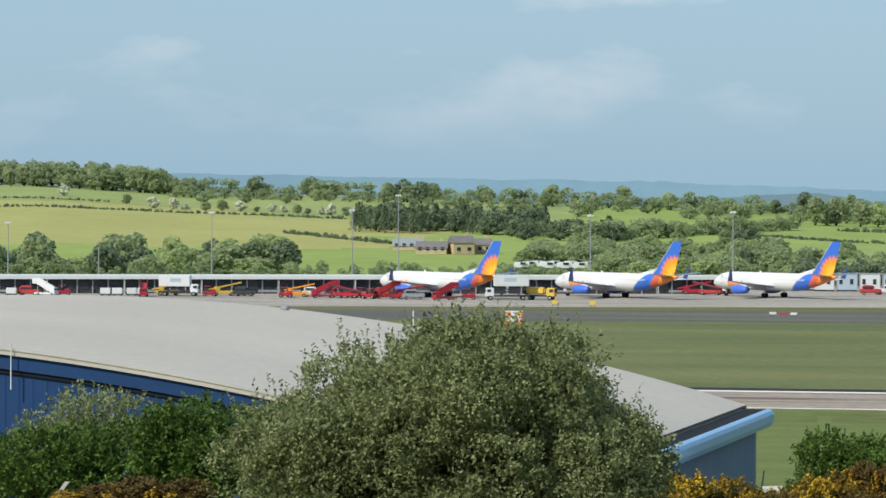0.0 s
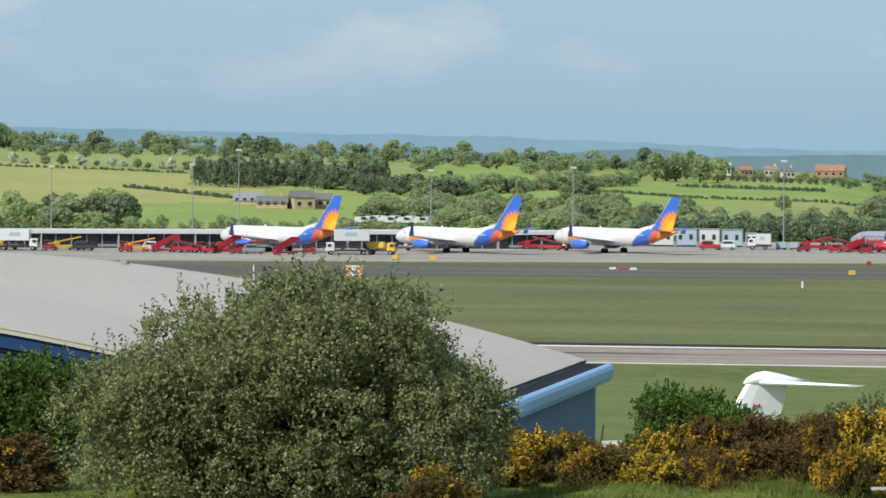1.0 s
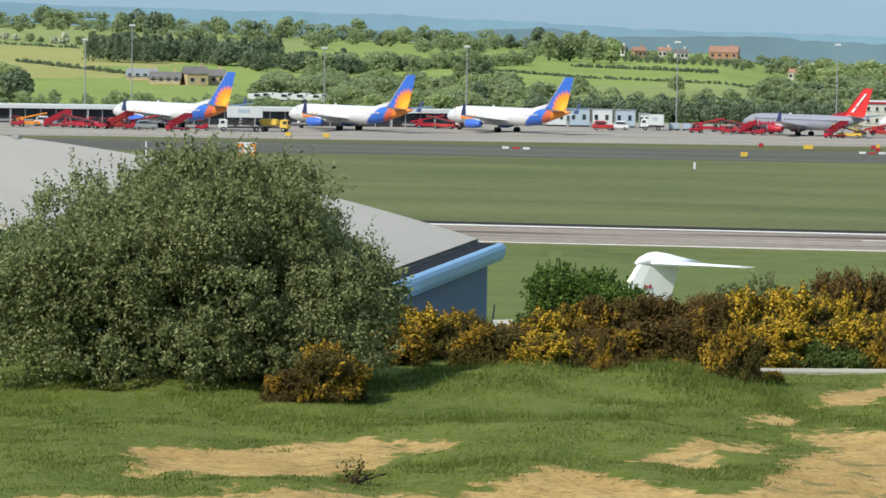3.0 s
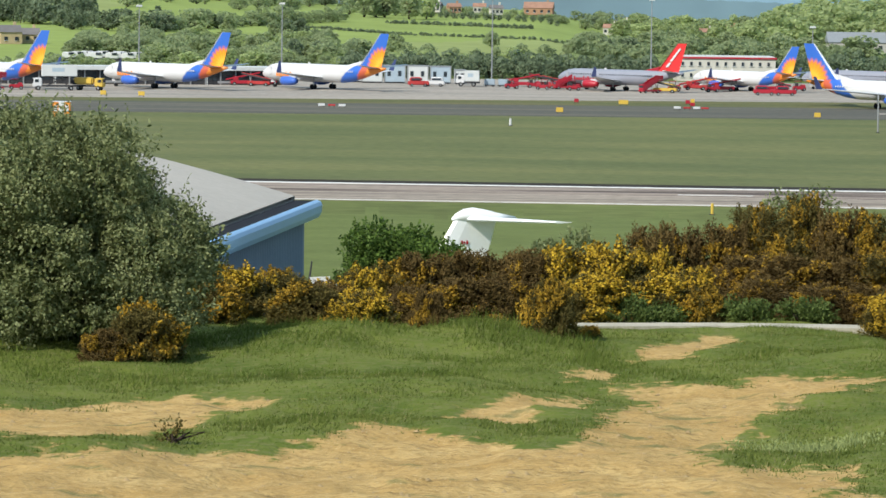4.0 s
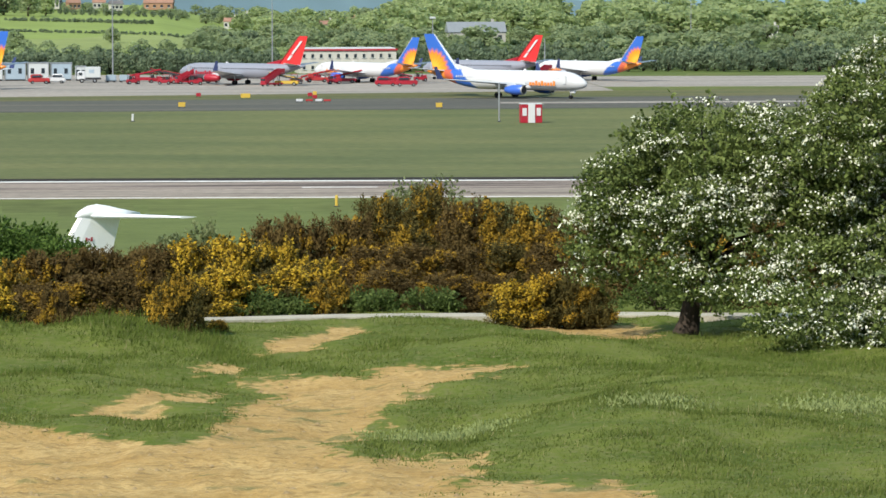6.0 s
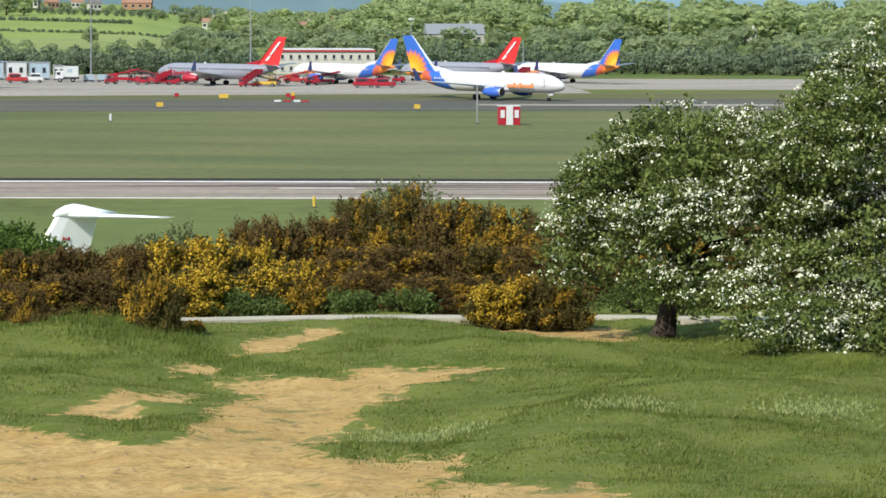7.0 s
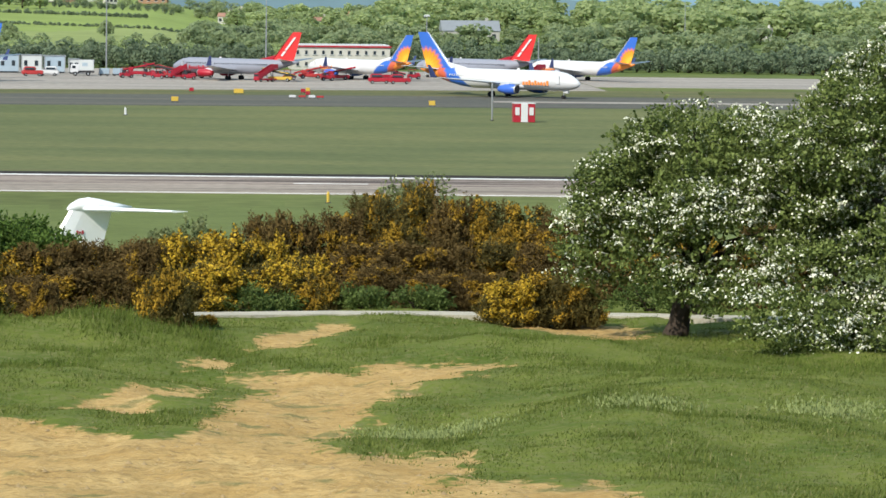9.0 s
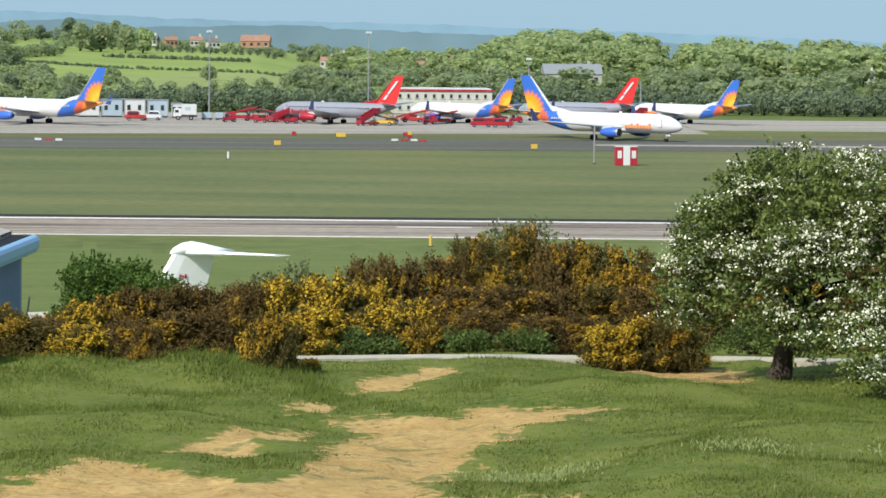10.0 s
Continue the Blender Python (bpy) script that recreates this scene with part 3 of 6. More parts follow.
TAILBLUE, BRIGHT = (0.035, 0.13, 0.50), (0.62, 0.62, 0.63)
HOL_BODY = livery("holiday_fuselage", BRIGHT, [(-4.4, 1.2, TAILBLUE, 0.5), (-10.2, 0.6, (0.50, 0.10, 0.05), 1.2), (-12.2, 0.6, (0.70, 0.22, 0.03), 1.0)])
HOL_FIN = livery("holiday_fin", TAILBLUE, [], sun=(-18.6, 5.2, 3.6))
RED_BODY = livery("silver_fuselage", (0.25, 0.26, 0.31), [(-40.0, 0, (0.3, 0.3, 0.3), 0.0)])
RED_FIN = livery("red_fin", (0.62, 0.03, 0.03), [(-40.0, 0, (0.6, 0.03, 0.03), 0.0)])
WINGGREY = mat("wing_grey", (0.50, 0.52, 0.54), 0.4, vary=0.08, scale=0.3)
NAVY = mat("navy_winglet_paint", (0.03, 0.045, 0.13), 0.4, vary=0.1)
TITLE = mat("orange_lettering_bars", (0.80, 0.25, 0.06), 0.5, vary=0.1)
FAINT = mat("pale_grey_lettering_bars", (0.50, 0.50, 0.52), 0.5, vary=0.1)

STATIONS = ((0.0, 0.06, 2.95), (0.35, 0.55, 2.95), (1.0, 0.95, 3.05), (2.0, 1.32, 3.2), (3.3, 1.64, 3.38), (5.0, 1.83, 3.47), (7.0, 1.88, 3.5), (14.0, 1.88, 3.5),
            (20.0, 1.88, 3.5), (26.0, 1.88, 3.5), (29.0, 1.72, 3.66), (32.0, 1.38, 3.98), (35.0, 0.92, 4.38), (37.5, 0.52, 4.72), (39.3, 0.18, 4.95))


def section(x, y, z, chord, thick, upright=False):
    """An aerofoil ring: its leading edge at x, trailing edge chord behind."""
    prof = ((0, 0), (0.06, 0.42), (0.3, 0.5), (0.65, 0.3), (1.0, 0.03), (0.65, -0.2), (0.3, -0.35), (0.06, -0.3))
    return [(x - c * chord, y + t * thick, z) if upright else (x - c * chord, y, z + t * thick) for c, t in prof]


def airliner(m, size, look_of, label, group="parked airliners"):
    ob = thing("airliner", m @ Matrix.Scale(size, 4), label, "airliner", group)
    nose = 19.5
    hol = look_of == "holiday"
    body, fin = (HOL_BODY, HOL_FIN) if hol else (RED_BODY, RED_FIN)
    rings = [[(nose - s, r * math.cos(a), z + r * 1.04 * math.sin(a)) for a in (2 * math.pi * k / 24 for k in range(24))] for s, r, z in STATIONS]
    fus = part("fuselage", loft(rings), body, ob, smooth=True)
    fin_mesh = loft([section(nose - 31.2, 0, 5.0, 6.6, 0.55, True), section(nose - 34.4, 0, 8.6, 4.6, 0.4, True), section(nose - 37.6, 0, 12.45, 2.6, 0.25, True)])
    f = part("tail_fin", fin_mesh, fin, ob, "blue tail fin with an orange sunburst" if hol else "red tail fin with white marks")
    part("dorsal_fin", loft([section(nose - 26.2, 0, 5.2, 7.5, 0.12, True), section(nose - 32.0, 0, 6.5, 2.0, 0.3, True)]), WHITE if hol else RED, ob)
    part("fin_leading_edge", loft([section(nose - 31.12, 0, 5.1, 0.3, 0.6, True), section(nose - 37.52, 0, 12.4, 0.22, 0.3, True)]), WHITE if hol else RED, f)
    if not hol:
        for side in (1, -1):
            bar = loft([[(nose - 34.0 - 0.86 * (z - 6.4) - dx, side * (0.30 - 0.02 * (z - 6.4)) + dy, z) for dx, dy in ((0, 0), (0.75, 0), (0.75, side * 0.1), (0, side * 0.1))] for z in (6.4, 7.6)])
            part("lettering_bar", bar, WHITE, f)
            bar = loft([[(nose - 34.0 - 0.86 * (z - 6.4) - dx, side * (0.30 - 0.02 * (z - 6.4)) + dy, z) for dx, dy in ((0, 0), (0.65, 0), (0.65, side * 0.1), (0, side * 0.1))] for z in (7.9, 11.2)])
            part("lettering_bar", bar, WHITE, f)
    for side in (1, -1):
        wing = part("wing", loft([section(nose - 13.0, side * 1.2, 2.55, 8.2, 1.0), section(nose - 16.2, side * 5.6, 2.95, 5.0, 0.6), section(nose - 22.6, side * 16.6, 3.95, 1.7, 0.22)]), WINGGREY, ob)
        part("winglet", loft([section(nose - 22.7, side * 16.6, 3.95, 1.65, 0.2, True), section(nose - 24.0, side * 17.1, 6.4, 0.7, 0.1, True)]), NAVY, wing)
        part("tailplane", loft([section(nose - 34.3, side * 0.5, 5.05, 3.7, 0.4), section(nose - 37.6, side * 7.0, 5.75, 1.5, 0.16)]), WINGGREY, ob)
        cx = nose - 13.6
        prof = ((0.0, 0.86), (-0.15, 0.98), (-1.2, 1.08), (-2.6, 1.02), (-3.9, 0.72), (-4.4, 0.55))
        eng = part("engine", loft([[(cx + 1.8 + dx, side * 4.85 + r * math.cos(a), 1.72 + r * 0.95 * math.sin(a)) for a in (2 * math.pi * k / 18 for k in range(18))] for dx, r in prof]),
                   BLUE if hol else RED, ob, "blue engine cowling" if hol else "red engine cowling", smooth=True)
        part("intake_lip", loft([[(cx + 1.83 + dx, side * 4.85 + r * math.cos(a), 1.72 + r * 0.95 * math.sin(a)) for a in (2 * math.pi * k / 18 for k in range(18))] for dx, r in ((-0.2, 1.0), (0.05, 0.92), (0.02, 0.84))]), GREY, eng)
        part("fan", tube([(cx + 1.86, side * 4.85, 1.72), (cx + 1.90, side * 4.85, 1.72)], [0.8, 0.2], 14), DARK, eng)
        part("pylon", loft([section(cx + 0.6, side * 4.85, 2.4, 4.2, 0.3, True), section(cx - 0.6, side * 4.85, 3.0, 3.5, 0.25, True)]), WINGGREY, ob)
        strut = part("main_gear", tube([(0, side * 2.85, 0.5), (0, side * 2.7, 2.6)], [0.14, 0.16]), GREY, ob)
        for dy in (-0.42, 0.42):
            tyre = wheel_mesh(0.56, 0.38)
            tyre.transform(pose(0, side * 2.85 + dy, 0.56))
            part("tyre", tyre, RUBBER, strut)
        wins, wf = [], []
        for k in range(46):
            x = nose - 5.6 - k * 0.56
            if 13.6 < k * 0.56 + 5.6 < 14.4:
                continue
            o = len(wins)
            for dx, dz in ((0, 0), (0.26, 0), (0.26, 0.36), (0, 0.36)):
                zz = 3.92 + dz
                wins.append((x + dx, side * (1.893 * math.sqrt(max(0, 1 - ((zz - 3.5) / 1.955) ** 2)) + 0.012), zz))
            wf.append((o, o + 1, o + 2, o + 3) if side < 0 else (o + 3, o + 2, o + 1, o))
        part("window_strip", raw("window_strip", wins, wf), GLASS if not hol else FAINT, fus)["kind"] = "stuff"
        door = box(0.85, 0.05, 1.8, nose - 4.2, side * 1.80, 2.95, 0.02)
        part("door", door, WHITE if hol else SILVER, ob)
        # carrier's mark forward on the side, as plain bars
        for k in range(9):
            h = 0.95 if k in (0, 4, 6) else 0.62
            bar = box(0.52, 0.05, h, nose - 6.6 - 0.72 * k, side * 1.87, 2.55, 0.05)
            part("lettering_bar", bar, TITLE if hol else RED, fus)
    part("cockpit_window", loft([[(nose - 1.75 - dx, y * w, 3.95 + dz) for y in (-1.0, -0.5, 0.5, 1.0)] for dx, w, dz in ((0.0, 0.75, 0.0), (0.75, 0.95, 0.52))]), GLASS, ob)
    ng = part("nose_gear", tube([(nose - 3.9, 0, 0.4), (nose - 3.9, 0, 2.2)], [0.1, 0.12]), GREY, ob)
    for dy in (-0.22, 0.22):
        tyre = wheel_mesh(0.36, 0.2)
        tyre.transform(pose(nose - 3.9, dy, 0.36))
        part("tyre", tyre, RUBBER, ng)
    part("gear_door", box(1.1, 0.5, 0.6, nose - 3.3, 0, 1.1, 0.05), WHITE if hol else SILVER, ob)
    part("aerial", box(0.6, 0.06, 0.35, nose - 15, 0, 5.42), WHITE, ob)
    part("belly_fairing", loft([[(nose - s, w * math.cos(a), 2.35 + 0.85 * k * math.sin(a)) for a in (2 * math.pi * i / 12 for i in range(12))] for s, w, k in ((10.5, 0.4, 0.4), (13, 1.7, 1.0), (20, 1.75, 1.05), (23.5, 0.5, 0.4))]),
         WHITE if hol else SILVER, ob, smooth=True)
    return ob


def stand(bearing, r, heading, z=0.06):
    x, y = at(bearing, r)
    return pose(x, y, z, 0, 0, heading)


def ramp(bearing, r):
    """The apron lies nearer beside the pier."""
    return r if bearing > -6 else 833 + (r - 858) * 0.55


HOLIDAY = "white airliner with blue and orange tail parked on the apron"
SILVERRED = "silver airliner with red tail and engines parked on the apron"
airliner(stand(-8.19, 855, 138.5), 1.0, "holiday", HOLIDAY)
airliner(stand(-5.62, 856, 138.0), 1.0, "holiday", HOLIDAY)
airliner(stand(-3.33, 863, 136.0), 1.0, "holiday", HOLIDAY)
airliner(stand(0.96, 878, 143.0), 0.87, "red", SILVERRED)
airliner(stand(2.75, 890, 132.0), 0.83, "holiday", HOLIDAY)
airliner(stand(4.42, 906, 140.0), 0.84, "red", SILVERRED)
airliner(stand(5.97, 903, 132.0), 0.82, "holiday", HOLIDAY)
airliner(stand(4.80, 789, -41.0), 1.0, "holiday", "white airliner with blue and orange tail taxiing out", "taxiing airliner")


JETWHITE = mat("bright_white_jet_paint", (0.84, 0.84, 0.84), 0.3, vary=0.03, scale=0.4)


# ---- business jet beside the hangar ----
def business_jet():
    ob = thing("business_jet", pose(-15.55, 226.41, 4.23, 0, 0, 207), "white business jet with a high T-tail behind the gorse", "jet")
    rings = [[(14 - s, r * math.cos(a), z + r * math.sin(a)) for a in (2 * math.pi * k / 20 for k in range(20))]
             for s, r, z in ((0, 0.05, 2.2), (0.8, 0.6, 2.3), (2.5, 1.1, 2.5), (5, 1.32, 2.6), (18, 1.32, 2.6), (22, 1.0, 2.9), (26, 0.5, 3.3), (28, 0.15, 3.5))]
    part("fuselage", loft(rings), JETWHITE, ob, smooth=True)
    fin = part("tail_fin", loft([section(-8.0, 0, 3.0, 4.7, 0.5, True), section(-9.65, 0, 5.4, 3.55, 0.42, True), section(-11.1, 0, 7.7, 2.75, 0.36, True)]), JETWHITE, ob)
    part("fin_bullet", loft([[(-10.9 - s, r * math.cos(a), 7.86 + q + r * 1.1 * math.sin(a)) for a in (2 * math.pi * k / 18 for k in range(18))]
                             for s, r, q in ((0.0, 0.04, -0.14), (0.25, 0.20, -0.04), (0.8, 0.34, 0.08), (1.4, 0.38, 0.12), (2.1, 0.33, 0.06), (3.0, 0.2, -0.02), (4.2, 0.05, -0.1))]), JETWHITE, fin, smooth=True)
    for side in (1, -1):
        half = part("tailplane", loft([section(-11.7, side * 0.2, 7.72, 2.7, 0.40), section(-13.0, side * 2.6, 7.76, 2.1, 0.28), section(-14.8, side * 5.7, 7.82, 1.15, 0.14)]), JETWHITE, ob)
        part("elevator", loft([section(-13.75, side * 0.5, 7.70, 0.75, 0.12), section(-15.62, side * 5.5, 7.80, 0.42, 0.07)]), WINGGREY, half, "pale grey elevator")
        for dx in (0.0, 0.34):
            part("flag_mark", box(0.12, 0.03, 0.22, -11.5 - dx, side * 0.2, 6.25), RED, fin)
        part("flag_mark", box(0.10, 0.03, 0.10, -11.67, side * 0.2, 6.31), RED, fin)
        part("wing", loft([section(3.0, side * 1.0, 1.7, 5.5, 0.6), section(-3.0, side * 9.6, 2.3, 1.6, 0.18)]), JETWHITE, ob)
        eng = part("engine", loft([[(-3.0 - s, side * 2.1 + r * math.cos(a), 3.3 + r * math.sin(a)) for a in (2 * math.pi * k / 14 for k in range(14))]
                                   for s, r in ((0, 0.6), (0.6, 0.75), (3, 0.7), (4.4, 0.45))]), JETWHITE, ob, smooth=True)
        gear = part("main_gear", tube([(-1.5, side * 1.7, 0.4), (-1.5, side * 1.6, 1.7)], [0.1, 0.12]), GREY, ob)
        tyre = wheel_mesh(0.42, 0.3)
        tyre.transform(pose(-1.5, side * 1.7, 0.42))
        part("tyre", tyre, RUBBER, gear)
    ng = part("nose_gear", tube([(11, 0, 0.3), (11, 0, 1.8)], [0.08, 0.1]), GREY, ob)
    tyre = wheel_mesh(0.3, 0.2)
    tyre.transform(pose(11, 0, 0.3))
    part("tyre", tyre, RUBBER, ng)
    return ob


business_jet()
tagged(part("hardstanding", box(44, 40, 1.2, -14, 228, 3.03), TAXI), "asphalt hardstanding beyond the gorse bank", "pavement", kind="structure")


# ---- pier, terminal and huts ----
def wheels_on(ob, spots, r=0.45, w=0.3):
    for x, y in spots:
        t = wheel_mesh(r, w)
        t.transform(pose(x, y, r))
        wh = part("wheel", t, RUBBER, ob)
        part("hub", tube([(x, y - w / 2 - 0.01, r), (x, y + w / 2 + 0.01, r)], [r * 0.5, r * 0.5], 10), GREY, wh)


def pier(b1, r1, b2, r2):
    x1, y1 = at(b1, r1)
    x2, y2 = at(b2, r2)
    n = math.hypot(x2 - x1, y2 - y1)
    ob = thing("pier", pose(x1, y1, 0.06, 0, 0, math.degrees(math.atan2(y2 - y1, x2 - x1))), "long low terminal pier with dark glazing and pale roof edge", "terminal")
    part("wall", box(n, 8, 3.1, n / 2, 4.5, 0), DARK, ob)
    part("roof", box(n + 1, 10.5, 0.25, n / 2, 4.6, 3.75), PALEGREY, ob)
    part("roof_fascia", box(n + 1.2, 0.25, 0.85, n / 2, -0.75, 3.15, 0.05), PALEGREY, ob, "pale grey roof edge")
    k = 0
    x = 1.5
    while x < n - 2:
        part("window", box(2.3, 0.12, 1.9, x + 1.2, 0.44, 0.9), GLASS, ob)
        part("mullion", box(0.28, 0.3, 3.1, x - 0.2, 0.3, 0), GREY, ob)
        if k % 5 == 2:
            part("canopy_post", tube([(x, -0.6, 0), (x, -0.6, 3.2)], [0.1, 0.1], 6), PALEGREY, ob)
        if k % 9 == 4:
            part("low_barrier", box(9.5, 0.12, 0.5, x, -2.4, 0.4, 0.03), GREY, ob, "grey steel crash barrier")
        x += 3.4
        k += 1
    return ob


pier(-15.5, 873, -3.9, 889)


def white_block():
    x, y = at(1.85, 968)
    ob = thing("office_block", pose(x, y, 0.0, 0, 0, 3), "long white office block with red roof edge", "building")
    part("wall", box(24, 12, 5.5, 11, 6, 0), RENDERED, ob)
    part("roof_edge", box(24.6, 12.6, 0.4, 11, 6, 5.5), RED, ob, "red roof edge")
    part("roof", box(23.6, 11.6, 0.25, 11, 6, 5.9), PALEGREY, ob)
    for k in range(11):
        for z in (1.0, 3.8):
            w = part("window", box(0.6, 0.2, 0.9, 0.3 + 2.1 * k, -0.02, z), GLASS, ob)
            part("sill", box(1.2, 0.25, 0.12, 0.3 + 2.1 * k, -0.08, z - 0.14), PALEGREY, w)
    return ob


white_block()


def cabin(bearing, r, w, h, paint, label, turn=4):
    ob = thing("portable_cabin", stand(bearing, r, turn), label, "cabin", "portable cabins")
    part("body", box(w, 3.0, h, 0, 1.5, 0.3, 0.08), paint, ob)
    part("roof", box(w + 0.2, 3.2, 0.18, 0, 1.5, h + 0.31), GREY, ob)
    part("plinth", box(w - 0.4, 2.6, 0.3, 0, 1.5, 0.0), DARK, ob)
    for dx in (-w * 0.28, w * 0.22):
        part("window", box(0.75, 0.1, 1.2, dx, -0.02, h * 0.45), GLASS, ob)
    for dx in (-w / 2 + 0.1, w / 2 - 0.1):
        part("corner_post", box(0.22, 0.22, h, dx, 0.02, 0.3), GREY, ob)
    return ob


for k in range(4):
    cabin(-2.62 + 0.33 * k, 914, 4.9, 3.7 - 0.1 * (k == 3), PALEBLUE if k % 2 else PALEGREY, "pale blue-grey portable cabin beside the apron")
cabin(-1.35, 912, 2.4, 2.9, PALEGREY, "small pale grey portable cabin")
cabin(-2.9, 918, 4.5, 2.6, PALEGREY, "low grey portable cabin")


def container(bearing, r, paint, label, w=2.2, h=1.7, turn=8):
    ob = thing("cargo_container", stand(bearing, r, turn), label, "container", "cargo containers")
    part("body", box(w, 1.5, h - 0.4, 0, 0, 0.4, 0.08), paint, ob)
    part("dolly", box(w + 0.3, 1.6, 0.16, 0, 0, 0.24), DARK, ob)
    wheels_on(ob, [(-w * 0.35, -0.6), (w * 0.35, -0.6), (-w * 0.35, 0.6), (w * 0.35, 0.6)], 0.18, 0.12)
    return ob


for b, paint, lab in ((-13.0, WHITE, "white baggage container on a dolly"), (-12.83, WHITE, "white baggage container on a dolly"), (-12.62, PALEGREY, "grey baggage container on a dolly"),
                      (-12.47, PALEGREY, "grey baggage container on a dolly"), (-14.35, WHITE, "white baggage container on a dolly"), (-0.92, PALEBLUE, "blue baggage container on a dolly"),
                      (-0.72, PALEBLUE, "blue baggage container on a dolly"), (-11.05, WHITE, "white baggage container on a dolly")):
    container(b, 858 if b < -5 else 898, paint, lab)


def stairs(m, paint, label):
    """A passenger-steps truck, its steps rising towards +x."""
    ob = thing("passenger_steps", m @ Matrix.Scale(0.8, 4), label, "steps", "airport steps")
    part("chassis", box(6.6, 2.2, 0.45, 0, 0, 0.45, 0.06), paint, ob)
    part("cab", box(1.5, 2.2, 1.5, -2.5, 0, 0.85, 0.15, 0.88), paint, ob)
    part("windscreen", box(0.1, 1.8, 0.6, -3.24, 0, 1.5), GLASS, ob)
    prof = [(-3.0, 0.9), (2.6, 3.6), (4.0, 3.6), (4.0, 3.3), (2.7, 3.3), (-2.6, 0.6)]
    part("stair_flight", loft([[(x, y, z) for x, z in prof] for y in (-0.8, 0.8)]), paint, ob)
    for y in (-0.86, 0.86):
        side = [(-3.0, 1.0), (2.6, 3.7), (4.0, 3.7), (4.0, 4.75), (2.6, 4.75), (-3.0, 2.0)]
        part("side_panel", loft([[(x, y + d, z) for x, z in side] for d in (-0.04, 0.04)]), paint, ob)
    for x in (0.6, 2.8):
        part("prop", tube([(x, 0, 0.8), (x, 0, 1.6 + 0.48 * x)], [0.12, 0.1]), GREY, ob)
    wheels_on(ob, [(-2.4, -1.0), (-2.4, 1.0), (2.0, -1.0), (2.0, 1.0)], 0.42)
    return ob


RS, WS = "red passenger steps truck on the apron", "white passenger steps on the apron"
for b, r, h, paint, lab in ((-9.85, 882, 20, RED, RS), (-8.95, 876, 35, DARKRED, RS), (-8.10, 858, 40, RED, RS), (-13.85, 900, 160, WHITE, WS), (-12.45, 893, 100, RED, RS),
                            (0.18, 884, 20, RED, RS), (1.40, 866, 40, RED, RS), (2.15, 905, 30, RED, RS), (4.0, 915, 30, RED, RS), (5.28, 893, 40, RED, RS), (-4.35, 905, 15, RED, RS)):
    stairs(stand(b, ramp(b, r), h), paint, lab)


def tug(m, paint, label, load=None):
    ob = thing("baggage_tractor", m, label, "tractor", "ramp vehicles")
    part("body", box(2.9, 1.5, 0.75, 0, 0, 0.35, 0.12), paint, ob)
    part("bonnet", box(1.1, 1.4, 0.35, 0.8, 0, 1.1, 0.08, 0.9), paint, ob)
    part("seat", box(0.6, 1.2, 0.7, -0.6, 0, 1.1, 0.08), DARK, ob)
    part("canopy", box(1.6, 1.5, 0.1, -0.4, 0, 2.15, 0.03), paint, ob)
    for x, y in ((-1.1, -0.65), (-1.1, 0.65), (0.3, -0.65), (0.3, 0.65)):
        part("canopy_post", tube([(x, y, 1.1), (x, y, 2.17)], [0.05, 0.05], 6), DARK, ob)
    wheels_on(ob, [(-1.0, -0.7), (-1.0, 0.7), (1.0, -0.7), (1.0, 0.7)], 0.38)
    return ob


def loader(m, paint, label):
    ob = thing("belt_loader", m, label, "loader", "ramp vehicles")
    part("body", box(5.2, 1.9, 0.7, 0, 0, 0.4, 0.1), paint, ob)
    part("cab", box(1.2, 0.9, 0.9, -1.4, -0.45, 1.1, 0.1), paint, ob)
    part("belt", loft([[(-3.6, y, 1.0), (4.0, y, 2.6), (4.0, y, 2.9), (-3.6, y, 1.3)] for y in (0.1, 0.9)]), DARK, ob)
    part("belt_side", loft([[(-3.6, y, 1.15), (4.0, y, 2.75), (4.0, y, 3.05), (-3.6, y, 1.45)] for y in (0.02, 0.09)]), paint, ob)
    part("prop", tube([(1.8, 0.5, 1.0), (2.2, 0.5, 2.2)], [0.1, 0.1]), GREY, ob)
    wheels_on(ob, [(-1.7, -0.85), (-1.7, 0.85), (1.7, -0.85), (1.7, 0.85)], 0.4)
    return ob


def pickup(m, paint, label):
    ob = thing("service_van", m, label, "van", "ramp vehicles")
    part("body", box(4.8, 1.9, 0.9, 0, 0, 0.4, 0.15), paint, ob)
    part("cabin", box(2.9, 1.75, 0.85, -0.6, 0, 1.28, 0.2, 0.86), paint, ob)
    part("side_window", box(2.2, 1.80, 0.45, -0.6, 0, 1.45, 0.05, 0.95), GLASS, ob)
    part("windscreen", box(0.12, 1.45, 0.5, 0.78, 0, 1.42), GLASS, ob)
    part("headlight", box(0.1, 0.35, 0.2, 2.38, -0.6, 0.85), PALEGREY, ob)
    part("headlight", box(0.1, 0.35, 0.2, 2.38, 0.6, 0.85), PALEGREY, ob)
    wheels_on(ob, [(-1.5, -0.85), (-1.5, 0.85), (1.5, -0.85), (1.5, 0.85)], 0.36)
    return ob


